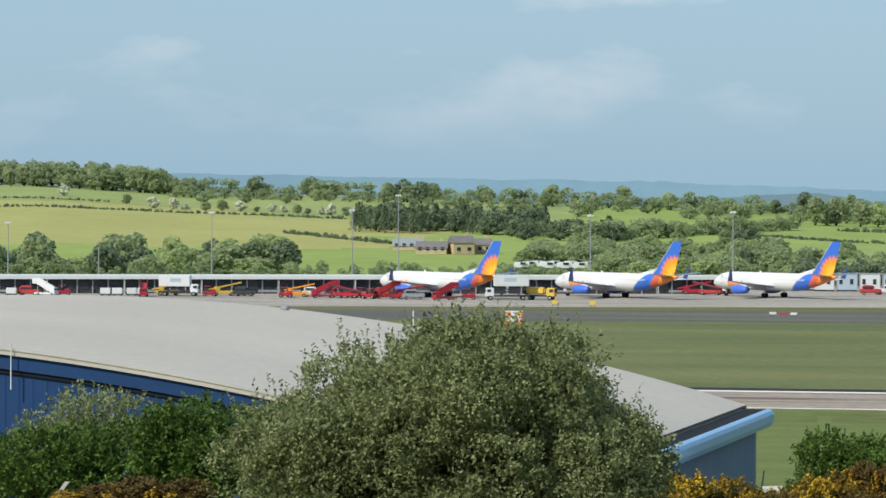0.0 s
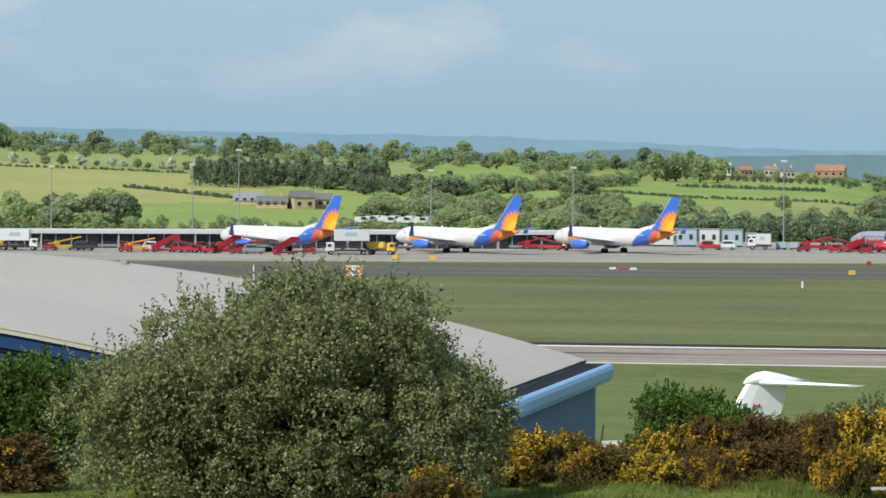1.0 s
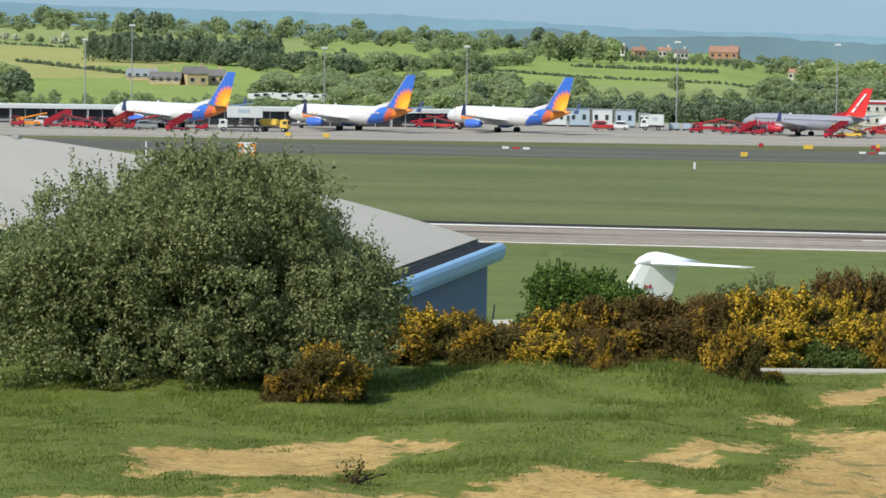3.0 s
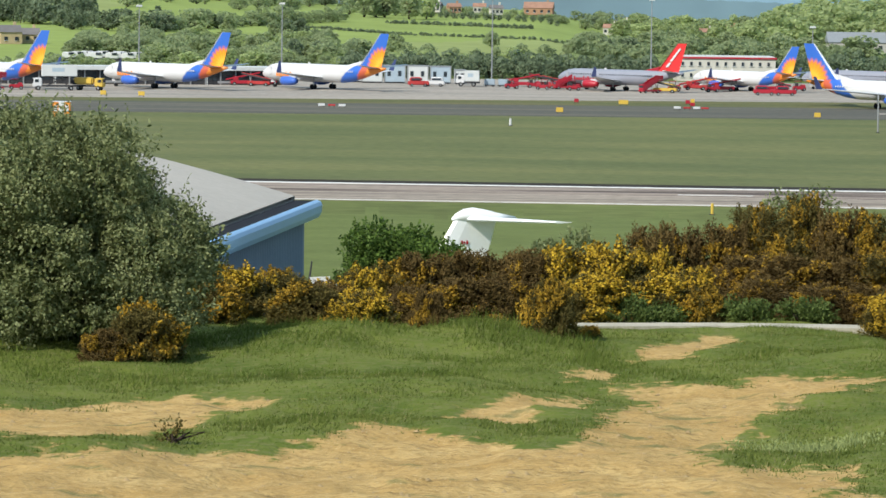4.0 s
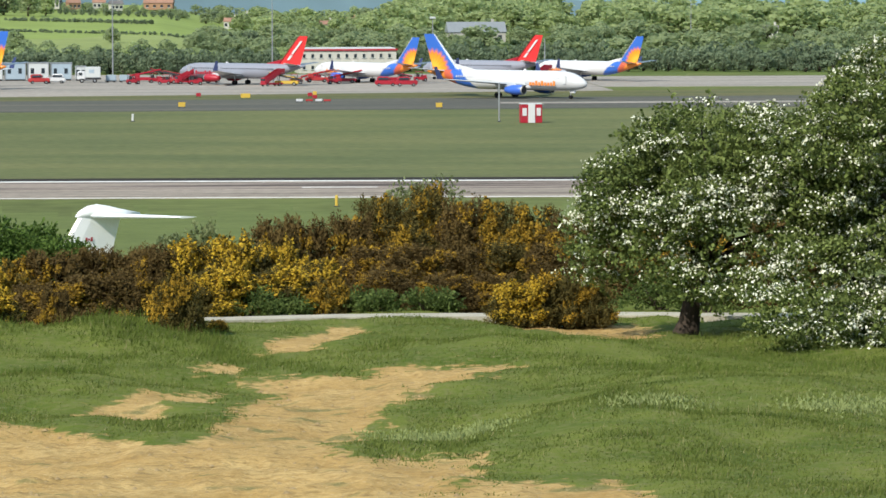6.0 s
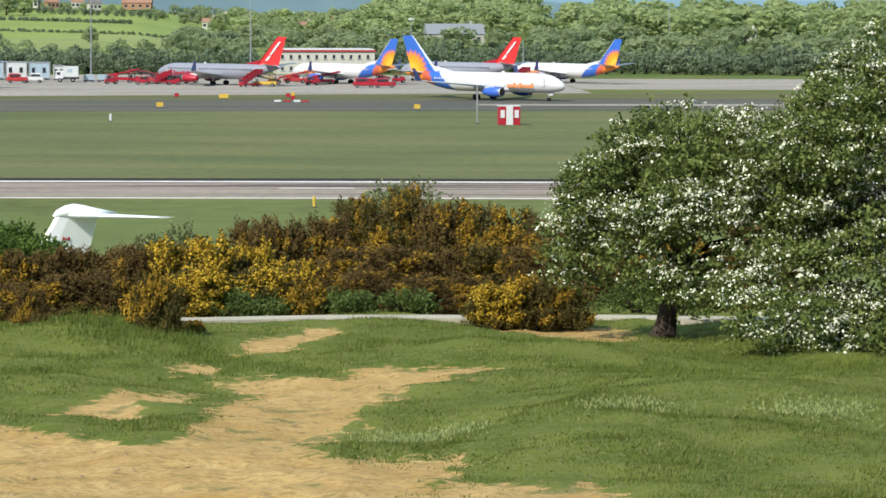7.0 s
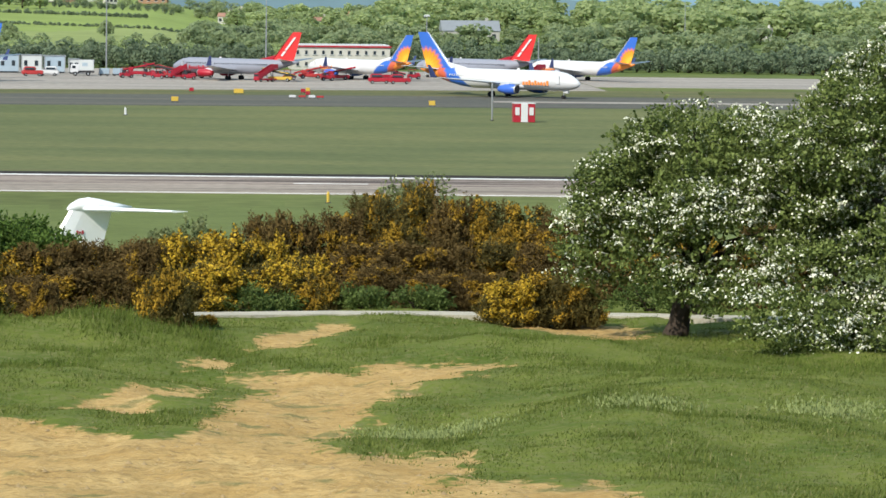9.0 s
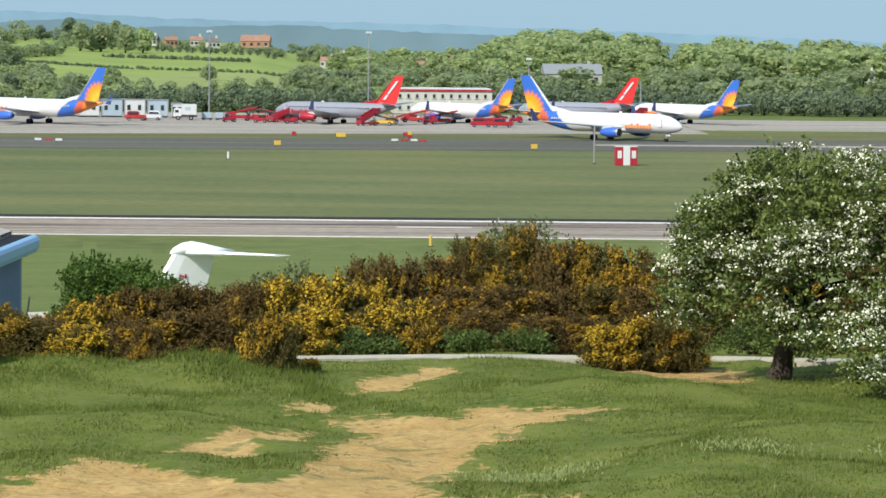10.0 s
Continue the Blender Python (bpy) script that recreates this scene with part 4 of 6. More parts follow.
RT, RL, RV = "red baggage tractor on the apron", "red belt loader on the apron", "red service van on the apron"
for b, r, h in ((-11.5, 897, 5), (-9.35, 884, 170), (-7.75, 868, 10), (0.42, 888, 170), (-0.28, 893, 10), (0.02, 890, 190), (3.3, 884, 0), (3.55, 897, 10), (1.75, 880, 0),
                (-13.6, 905, 10), (-4.75, 893, 170), (-4.1, 889, 20), (-0.6, 884, 15), (-0.15, 880, 175), (0.3, 876, 5), (0.55, 893, 12), (-9.2, 872, 170), (-8.8, 868, 10), (-10.4, 884, 5), (2.3, 879, 10), (4.9, 896, 0)):
    tug(stand(b, ramp(b, r), h), RED, RT)
for b, r, h, paint, lab in ((-10.25, 890, 10, ORANGE, "orange belt loader on the apron"), (-0.45, 899, 0, RED, RL), (-0.1, 902, 185, DARKRED, RL), (0.35, 900, 10, RED, RL), (2.45, 886, 0, RED, RL),
                            (-4.5, 884, 5, RED, RL), (-12.1, 908, 10, YELLOW, "yellow belt loader before the pier"), (-11.3, 905, 20, YELLOW, "yellow belt loader before the pier"), (3.2, 893, 180, RED, RL),
                            (1.62, 868, 170, YELLOW, "yellow belt loader beside an airliner"), (0.1, 886, 175, DARKRED, RL), (-9.5, 880, 175, RED, RL), (-8.65, 880, 10, DARKRED, RL), (2.05, 893, 5, DARKRED, RL), (-4.25, 880, 170, DARKRED, RL)):
    loader(stand(b, ramp(b, r), h), paint, lab)
for b, r, h, paint, lab in ((-9.6, 890, 10, RED, RV), (-9.05, 892, 180, DARKRED, RV), (-10.0, 896, 0, WHITE, "white service van before the pier"), (-1.72, 893, 175, WHITE, "white service van on the apron"),
                            (-1.95, 890, 5, DARKRED, RV), (-14.1, 905, 0, DARKRED, RV), (-11.0, 899, 0, DARK, "dark service van on the apron"), (-8.55, 866, 10, GREY, "grey service van under an airliner"),
                            (3.05, 862, 0, RED, RV), (3.35, 861, 0, RED, RV), (-3.95, 893, 0, RED, RV)):
    pickup(stand(b, ramp(b, r), h), paint, lab)


def truck(m, paint, bed, label, lift=0.0, length=7.0, boxy=True):
    ob = thing("lorry", m, label, "lorry", "ramp lorries")
    part("chassis", box(length, 2.2, 0.35, 0, 0, 0.75), DARK, ob)
    cab = part("cab", box(1.9, 2.4, 1.9, -length / 2 + 0.6, 0, 0.7, 0.16, 0.93), paint, ob)
    part("windscreen", box(0.1, 2.0, 0.75, -length / 2 - 0.33, 0, 1.65), GLASS, cab)
    part("side_window", box(0.8, 2.44, 0.6, -length / 2 + 0.4, 0, 1.7), GLASS, cab)
    if boxy:
        part("box_body", box(length - 1.6, 2.5, 2.4, 0.7, 0, 1.2 + lift, 0.08), bed, ob)
        part("panel_mark", box((length - 1.6) * 0.35, 2.54, 0.8, 0.4, 0, 2.2 + lift), PALEBLUE, ob)
    else:
        part("tank", box(length - 2.2, 2.3, 1.5, 0.8, 0, 1.2, 0.3), bed, ob)
        part("hose_rack", box(1.0, 2.0, 0.9, length / 2 - 0.5, 0, 1.2, 0.1), DARK, ob)
    if lift:
        for y in (-0.8, 0.8):
            part("scissor_arm", tube([(-1.6, y, 1.1), (2.6, y, 1.2 + lift)], [0.1, 0.1], 6), DARK, ob)
            part("scissor_arm", tube([(2.6, y, 1.1), (-1.6, y, 1.2 + lift)], [0.1, 0.1], 6), DARK, ob)
    wheels_on(ob, [(-length / 2 + 0.7, -1.05), (-length / 2 + 0.7, 1.05), (length / 2 - 1.4, -1.05), (length / 2 - 1.4, 1.05)], 0.5, 0.35)
    return ob


truck(stand(-7.18, 836, 12), WHITE, PALEGREY, "white catering lorry with its grey box raised", 1.75, 9.0)
truck(stand(-6.72, 838, 172), YELLOW, YELLOW, "yellow tanker lorry beside an airliner", 0.0, 6.4, False)
truck(stand(-11.95, 856, 182), WHITE, WHITE, "white high-lift vehicle before the pier", 0.9, 8.4)
truck(stand(-1.22, 896, 0), WHITE, PALEGREY, "small white box lorry on the apron", 0.0, 5.0)


# ---- masts, signs and marker boards ----
def mast(bearing, r, h, lamps=True, label="tall grey floodlight mast at the apron"):
    x, y = at(bearing, r)
    ob = thing("floodlight_mast", pose(x, y, land(x, y) + 0.05), label, "mast", "floodlight masts")
    part("pole", tube([(0, 0, 0), (0, 0, h * 0.5), (0, 0, h)], [0.18, 0.14, 0.09]), GREY, ob)
    part("base", box(0.9, 0.9, 0.4, 0, 0, 0, 0.05), CONCRETE, ob)
    if lamps:
        head = part("lamp_head", box(1.3, 0.3, 0.22, 0, 0, h, 0.05), PALEGREY, ob)
        for dx in (-0.5, 0.0, 0.5):
            part("floodlight", box(0.4, 0.5, 0.45, dx, -0.3, h - 0.3, 0.08), PALEGREY, head)
    return ob


for b, r, h in ((-14.4, 915, 15), (-11.47, 912, 17.5), (-9.44, 930, 18), (-8.77, 935, 21.5), (-5.99, 928, 17), (-3.93, 922, 18), (-0.89, 905, 20), (1.41, 915, 20), (3.73, 930, 14)):
    mast(b, r, h)
mast(5.35, 930, 9, False, "short grey pole behind the apron")
mast(-13.1, 942, 9, False, "short grey pole behind the pier")
mast(7.46, 1180, 15, False, "pale pole among the trees")


def sign(bearing, r, w, h, paint, label):
    ob = thing("taxiway_sign", stand(bearing, r, 3), label, "sign", "taxiway signs")
    part("board", box(w, 0.25, h, 0, 0, 0.25, 0.04), paint, ob)
    for dx in (-w * 0.35, w * 0.35):
        part("leg", tube([(dx, 0, 0), (dx, 0, 0.3)], [0.06, 0.06], 6), DARK, ob)
    return ob


YS = "small yellow taxiway sign board in the grass"
for b, r, w in ((0.10, 735, 1.3), (1.02, 783, 1.9), (3.82, 728, 1.2), (-5.95, 800, 1.3), (-6.5, 803, 1.2), (2.02, 795, 0.8)):
    sign(b, r, w, 0.85, YELLOW, YS)
for b, r in ((0.34, 792), (1.95, 792), (2.02, 778)):
    sign(b, r, 0.9, 0.7, RED, "small red and dark sign board in the verge")
for b, r in ((-3.35, 752), (-3.05, 750), (1.80, 762), (2.08, 762)):
    sign(b, r, 1.3, 0.45, WHITE, "low white marker board at the taxiway")
for b, r in ((-3.2, 752), (1.94, 763), (2.2, 762)):
    sign(b, r, 1.4, 0.35, DARKRED, "low dark red marker board at the taxiway")


def post(bearing, r, h, paint, label, rad=0.12):
    x, y = at(bearing, r)
    ob = thing("marker_post", pose(x, y, land(x, y) + 0.02), label, "post", "marker posts")
    part("shaft", tube([(0, 0, 0), (0, 0, h * 0.92), (0, 0, h)], [rad, rad, rad * 0.6]), paint, ob)
    part("foot", box(rad * 4, rad * 4, 0.12, 0, 0, 0, 0.02), DARK, ob)
    return ob


post(2.33, 434, 1.3, YELLOW, "yellow marker post in the grass by the runway", 0.16)
post(-0.61, 674, 1.3, WHITE, "short white marker post in the airfield grass", 0.2)
post(-8.55, 640, 4.5, WHITE, "white pole beside the taxiway", 0.13)
post(4.69, 668, 6.6, GREY, "thin pale mast beside the marker hut", 0.14)


def hut(bearing, r, w, h, paint, label):
    ob = thing("marker_hut", stand(bearing, r, 2), label, "hut", "marker huts")
    part("body", box(w, 2.4, h, 0, 1.2, 0, 0.03), paint, ob)
    part("white_panel", box(w * 0.32, 0.1, h * 1.0, 0, -0.06, 0.0, 0.02), WHITE, ob)
    for dx in (-w * 0.33, w * 0.33):
        part("white_panel", box(w * 0.2, 0.1, h * 0.42, dx, -0.06, h * 0.38, 0.02), WHITE, ob)
    part("roof", box(w + 0.1, 2.5, 0.1, 0, 1.2, h), WHITE, ob)
    return ob


hut(5.16, 662, 3.6, 3.1, RED, "red and white chequered marker hut in the grass")
hut(-7.10, 690, 3.0, 2.6, ORANGE, "orange and white chequered marker hut in the grass")


# ---- plants ----
def unit(v):
    return v / np.maximum(1e-6, np.linalg.norm(v, axis=1, keepdims=True))


def leaf_quads(p, d, length, width, rng):
    """A pointed leaf at each p along d, slightly folded."""
    n = len(p)
    L = (length * rng.uniform(0.7, 1.3, n))[:, None]
    W = (width * rng.uniform(0.7, 1.3, n))[:, None]
    w = unit(np.cross(d, rng.normal(size=(n, 3))))
    mid = p + d * L * 0.5
    v = np.stack([p, mid + w * W * 0.5, p + d * L, mid - w * W * 0.5], 1).reshape(-1, 3)
    return v, np.arange(4 * n).reshape(n, 4)


def skin_quads(p, u, size, rng, jitter=0.45):
    """A leaf clump at each p, lying roughly across the outward way u."""
    n = len(p)
    nrm = unit(u + rng.normal(size=(n, 3)) * jitter)
    a = unit(np.cross(nrm, rng.normal(size=(n, 3))))
    b = np.cross(nrm, a)
    s = (size * rng.uniform(0.6, 1.3, n))[:, None]
    t = s * rng.uniform(0.5, 0.9, n)[:, None]
    v = np.stack([p - a * s * 0.5, p + b * t * 0.5, p + a * s * 0.5, p - b * t * 0.5 + nrm * s * 0.15], 1).reshape(-1, 3)
    return v, np.arange(4 * n).reshape(n, 4)


def spine_tris(p, d, length, width, rng):
    """A sharp spine at each p along d."""
    n = len(p)
    L = (length * rng.uniform(0.7, 1.3, n))[:, None]
    w = unit(np.cross(d, rng.normal(size=(n, 3)))) * width * 0.5
    v = np.stack([p - w, p + w, p + d * L], 1).reshape(-1, 3)
    return v, np.arange(3 * n).reshape(n, 3)


def join(pieces):
    vs, fs, o = [], [], 0
    for v, f in pieces:
        vs.append(v)
        fs.append(f + o)
        o += len(v)
    return np.concatenate(vs), np.concatenate(fs)


def shell(lobes, n, rng, inner=0.5, up=0.0):
    """Points in the outer part of a set of ellipsoids (x, y, z, rx, ry, rz), and the outward ways there."""
    lob = np.array(lobes, dtype=float)
    area = lob[:, 3] * lob[:, 5] + lob[:, 4] * lob[:, 5] + lob[:, 3] * lob[:, 4]
    k = rng.choice(len(lob), n, p=area / area.sum())
    u = rng.normal(size=(n, 3))
    u[:, 2] += up
    u = unit(u)
    f = inner + (1 - inner) * rng.random(n) ** 0.5
    return lob[k, :3] + u * lob[k, 3:] * f[:, None] * rng.uniform(0.92, 1.1, n)[:, None], u


def foliage(lobes, twigs, per, twig_len, leaf, width, rng, rise=0.5, inner=0.5, up=0.15, floor=None):
    p, u = shell(lobes, twigs, rng, inner, up)
    if floor is not None:
        keep = p[:, 2] > floor
        p, u = p[keep], u[keep]
    n = len(p)
    d = unit(u * 0.7 + rng.normal(size=(n, 3)) * 0.45 + np.array([0, 0, rise]))
    t = np.tile(np.linspace(0.05, 1, per), n)
    q = np.repeat(p, per, 0) + np.repeat(d, per, 0) * (t * twig_len)[:, None]
    ld = unit(np.repeat(d, per, 0) * 0.6 + rng.normal(size=(n * per, 3)) * 0.7)
    return leaf_quads(q, ld, leaf, width, rng)


def sprays(lobes, n, radius, squash, per, size, rng, inner=0.75, up=0.1, floor=None):
    """Leaf clumps on many small rounded sprays in the outer crown; also gives the sprays' middles, outward ways and radii."""
    p, u = shell(lobes, n, rng, inner, up)
    if floor is not None:
        keep = p[:, 2] > floor
        p, u = p[keep], u[keep]
    n = len(p)
    rad = radius * rng.uniform(0.55, 1.4, n)
    v = unit(rng.normal(size=(n * per, 3)) + np.repeat(u, per, 0) * 0.5 + np.array([0, 0, 0.3]))
    q = np.repeat(p, per, 0) + v * np.array([1, 1, squash]) * (np.repeat(rad, per) * rng.uniform(0.5, 1.08, n * per))[:, None]
    return skin_quads(q, v, size, rng, 0.6), (p, u, rad)


def limbs(base, lobes, r0, rng, share=0.7, lean=0.3):
    """A trunk that divides into limbs reaching into the lobes."""
    vs, fs, o = [], [], 0
    for i, (x, y, z, rx, ry, rz) in enumerate(lobes):
        end = Vector((x, y, z))
        b = Vector(base)
        m1 = b.lerp(end, 0.35) + Vector((rng.normal() * lean * 0.3, rng.normal() * lean * 0.3, abs(end.z - b.z) * 0.12))
        m2 = b.lerp(end, 0.7) + Vector((rng.normal() * lean, rng.normal() * lean, 0.1))
        me = tube([b, m1, m2, end + Vector((0, 0, rz * 0.5))], [r0, r0 * 0.6, r0 * 0.35, r0 * 0.1], 6)
        v = np.array([tuple(q.co) for q in me.vertices])
        for poly in me.polygons:
            if len(poly.vertices) == 4:
                fs.append([k + o for k in poly.vertices])
        vs.append(v)
        o += len(v)
        bpy.data.meshes.remove(me)
    return np.concatenate(vs), np.array(fs)


WILLOW = mat("willow_leaf", (0.158, 0.192, 0.068), 0.55, vary=0.35, scale=0.6, fine=8, island=0.5, through_leaf=0.42, second=(0.325, 0.355, 0.17))
HAWLEAF = mat("hawthorn_leaf", (0.088, 0.125, 0.032), 0.5, vary=0.35, scale=0.7, fine=8, island=0.5, through_leaf=0.3, second=(0.21, 0.26, 0.075))
MAY = mat("may_blossom", (0.60, 0.60, 0.44), 0.8, vary=0.15, scale=2.0, island=0.25, second=(0.82, 0.82, 0.68))
GORSELEAF = mat("gorse_spine", (0.075, 0.064, 0.019), 0.7, vary=0.4, scale=1.5, fine=4, island=0.15, through_leaf=0.1, second=(0.15, 0.12, 0.034))
GORSEDRY = mat("dry_gorse_spine", (0.080, 0.054, 0.020), 0.8, vary=0.35, scale=1.5, fine=4, island=0.12, second=(0.16, 0.108, 0.035))
GORSEBLOOM = mat("gorse_blossom", (0.26, 0.155, 0.02), 0.7, vary=0.3, scale=1.5, fine=4, island=0.2, through_leaf=0.15, second=(0.50, 0.31, 0.035))
GORSEGOLD = mat("full_gorse_blossom", (0.36, 0.23, 0.025), 0.7, vary=0.3, scale=1.5, fine=4, island=0.2, through_leaf=0.15, second=(0.70, 0.47, 0.045))
SHRUBLEAF = mat("shrub_leaf", (0.055, 0.11, 0.02), 0.55, vary=0.4, scale=0.8, fine=6, island=0.5, through_leaf=0.3, second=(0.12, 0.19, 0.04))
WEED = mat("nettle_leaf", (0.08, 0.125, 0.03), 0.6, vary=0.35, scale=0.8, fine=6, island=0.5, through_leaf=0.35, second=(0.15, 0.20, 0.055))
# far foliage bases are raised above true leaf tone to stand in for haze
TREELEAF = mat("hazed_broad_leaf", (0.31, 0.385, 0.20), 0.75, vary=0.3, scale=0.05, fine=10, island=0.14, through_leaf=0.55, second=(0.43, 0.50, 0.27))
LIMELEAF = mat("hazed_fresh_leaf", (0.40, 0.49, 0.22), 0.75, vary=0.3, scale=0.05, fine=10, island=0.14, through_leaf=0.55, second=(0.50, 0.58, 0.28))
DARKLEAF = mat("hazed_dark_leaf", (0.17, 0.23, 0.145), 0.75, vary=0.3, scale=0.05, fine=10, island=0.14, through_leaf=0.42, second=(0.25, 0.31, 0.185))
GRASS = mat("grass_blade", (0.088, 0.130, 0.022), 0.7, vary=0.3, scale=0.35, fine=5, island=0.18, through_leaf=0.3, second=(0.19, 0.22, 0.055))
LUSH = mat("lush_grass_blade", (0.082, 0.132, 0.018), 0.7, vary=0.3, scale=0.5, fine=5, island=0.2, through_leaf=0.3, second=(0.165, 0.215, 0.04))
STRAWPALE = mat("pale_seed_head", (0.27, 0.31, 0.12), 0.8, vary=0.2, scale=1.0, through_leaf=0.3)
STRAW = mat("dry_grass_blade", (0.28, 0.25, 0.12), 0.7, vary=0.3, scale=1.0, island=0.4, through_leaf=0.2)


def willow():
    rng = np.random.default_rng(11)
    bx, by = -10.4, 74.8
    bz = land(bx, by)
    ob = thing("willow", pose(bx, by, bz - 0.05) @ Matrix.Diagonal((0.95, 0.95, 0.95, 1)), "wide grey-green willow tree on the grassy slope", "tree")
    lobes = []
    for k in range(34):
        a = rng.uniform(0, 2 * math.pi)
        e = rng.uniform(0, 1) ** 0.8
        s = math.sqrt(max(0, 1 - (e * 0.93) ** 2))
        lobes.append((3.35 * s * math.cos(a), 2.3 * s * math.sin(a), 0.9 + 2.85 * e, rng.uniform(0.8, 1.25), rng.uniform(0.8, 1.2), rng.uniform(0.6, 1.0)))
    lobes += [(0.6, 0, 3.75, 1.2, 1.0, 0.7), (-3.3, -0.5, 1.0, 1.2, 1.0, 1.0), (3.0, -0.5, 1.0, 1.2, 1.0, 1.0), (1.4, -1.8, 0.8, 1.4, 0.9, 0.9), (-1.2, -1.9, 0.8, 1.5, 0.9, 0.9), (0.1, -2.2, 0.6, 1.5, 0.8, 0.7), (2.9, -1.4, 0.5, 1.2, 0.8, 0.6), (-2.9, -1.4, 0.5, 1.2, 0.8, 0.6),
              (-4.0, 0.2, 1.3, 1.0, 0.9, 0.9), (-3.6, 0, 2.2, 0.9, 0.9, 0.8)]
    core = [(0, 0, 2.2, 2.6, 1.5, 1.7), (1.6, 0, 1.5, 1.7, 1.3, 1.3), (-1.6, 0, 1.5, 1.7, 1.3, 1.3)]
    for lb in lobes[::3]:
        part("limb", fast("limb", *limbs((0, 0, 0), [lb], 0.13, rng)), BARK, ob)
    part("crown", fast("crown", *join([sprays(lobes, 1700, 0.27, 0.9, 92, 0.072, rng, 0.75, 0.1, 0.05)[0], foliage(lobes, 3600, 11, 0.42, 0.105, 0.052, rng, 0.7, 0.5, 0.1, 0.05), foliage(core, 3600, 9, 0.4, 0.17, 0.10, rng, 0.3, 0.3, 0.0, 0.05), foliage(lobes, 420, 14, 0.55, 0.08, 0.035, rng, 1.4, 0.95, 0.5)])), WILLOW, ob)
    return ob


def hawthorn():
    rng = np.random.default_rng(5)
    bx, by = 10.35, 79.2
    bz = land(bx, by)
    ob = thing("hawthorn", pose(bx, by, bz - 0.05), "spreading hawthorn tree covered in white may blossom", "tree")
    lobes = []
    for k in range(30):
        a = rng.uniform(0, 2 * math.pi)
        e = rng.uniform(0, 1) ** 0.9
        s = math.sqrt(max(0, 1 - (e * 0.95) ** 2))
        lobes.append((1.0 + 2.9 * s * math.cos(a), 1.9 * s * math.sin(a), 1.25 + 2.95 * e, rng.uniform(0.6, 1.1), rng.uniform(0.6, 1.0), rng.uniform(0.45, 0.8)))
    for k in range(46):
        a = rng.uniform(0, 2 * math.pi)
        e = rng.uniform(0, 1) ** 0.8
        s = math.sqrt(max(0, 1 - (e * 0.95) ** 2))
        lobes.append((5.6 + 3.9 * s * math.cos(a), -2.5 + 2.3 * s * math.sin(a), 0.75 + 5.2 * e, rng.uniform(0.7, 1.2), rng.uniform(0.7, 1.1), rng.uniform(0.5, 0.9)))
    for k in range(26):
        lobes.append((rng.uniform(1.4, 9.5), rng.uniform(-5.6, -3.0), rng.uniform(0.2, 0.9), rng.uniform(0.8, 1.2), 0.8, rng.uniform(0.4, 0.6)))
    stem = tube([(-0.1, 0, -0.1), (0.0, 0, 0.3), (0.08, 0, 0.8), (0.3, 0.1, 1.7)], [0.32, 0.22, 0.19, 0.14], 12)
    part("trunk", stem, BARK, ob)
    for lb in lobes[0:30:3]:
        part("limb", fast("limb", *limbs((0.3, 0.1, 1.45), [lb], 0.12, rng)), BARK, ob)
    for lb in lobes[30::5]:
        part("limb", fast("limb", *limbs((5.2, -2.2, -0.1), [lb], 0.14, rng)), BARK, ob)
    tufts, (p, u, rad) = sprays(lobes, 2900, 0.30, 0.55, 84, 0.068, rng, 0.8, 0.1, 0.1)
    part("crown", fast("crown", *join([tufts, foliage(lobes, 3600, 10, 0.34, 0.09, 0.062, rng, 0.25, 0.5, 0.0, 0.1), foliage(lobes, 3600, 8, 0.3, 0.12, 0.09, rng, 0.2, 0.05, 0.0, 0.1)])), HAWLEAF, ob)
    # blossom heaped on the upper side of many sprays
    m = np.array([noise.noise((c[0] * 0.8, c[1] * 0.8, c[2] * 1.0)) + 0.6 * noise.noise((c[0] * 2.7, c[1] * 2.7, c[2] * 3.0)) for c in p])
    right = p[:, 0] > 2.7
    skirt = (~right) & (p[:, 2] < 2.6)
    keep = m > np.where(right, np.where(p[:, 2] < 1.1, 0.05, -0.24), np.where(skirt, -0.12, 0.10))
    p, u, rad = p[keep], u[keep], rad[keep]
    n, per = len(p), 36
    v = unit(rng.normal(size=(n * per, 3)) * np.array([1, 1, 0.5]) + np.repeat(u, per, 0) * 0.5 + np.array([0, 0, 0.75]))
    q = np.repeat(p, per, 0) + v * np.array([1.2, 1.2, 0.5]) * (np.repeat(rad, per) * rng.uniform(0.8, 1.2, n * per))[:, None]
    q += np.array([0.22, 0.22, 0.10]) * np.array([noise.noise_vector((c[0] * 3.5, c[1] * 3.5, c[2] * 5)) for c in q])
    part("blossom", fast("blossom", *skin_quads(q, v, 0.062, rng, 0.7)), MAY, ob, "white may blossom")
    return ob


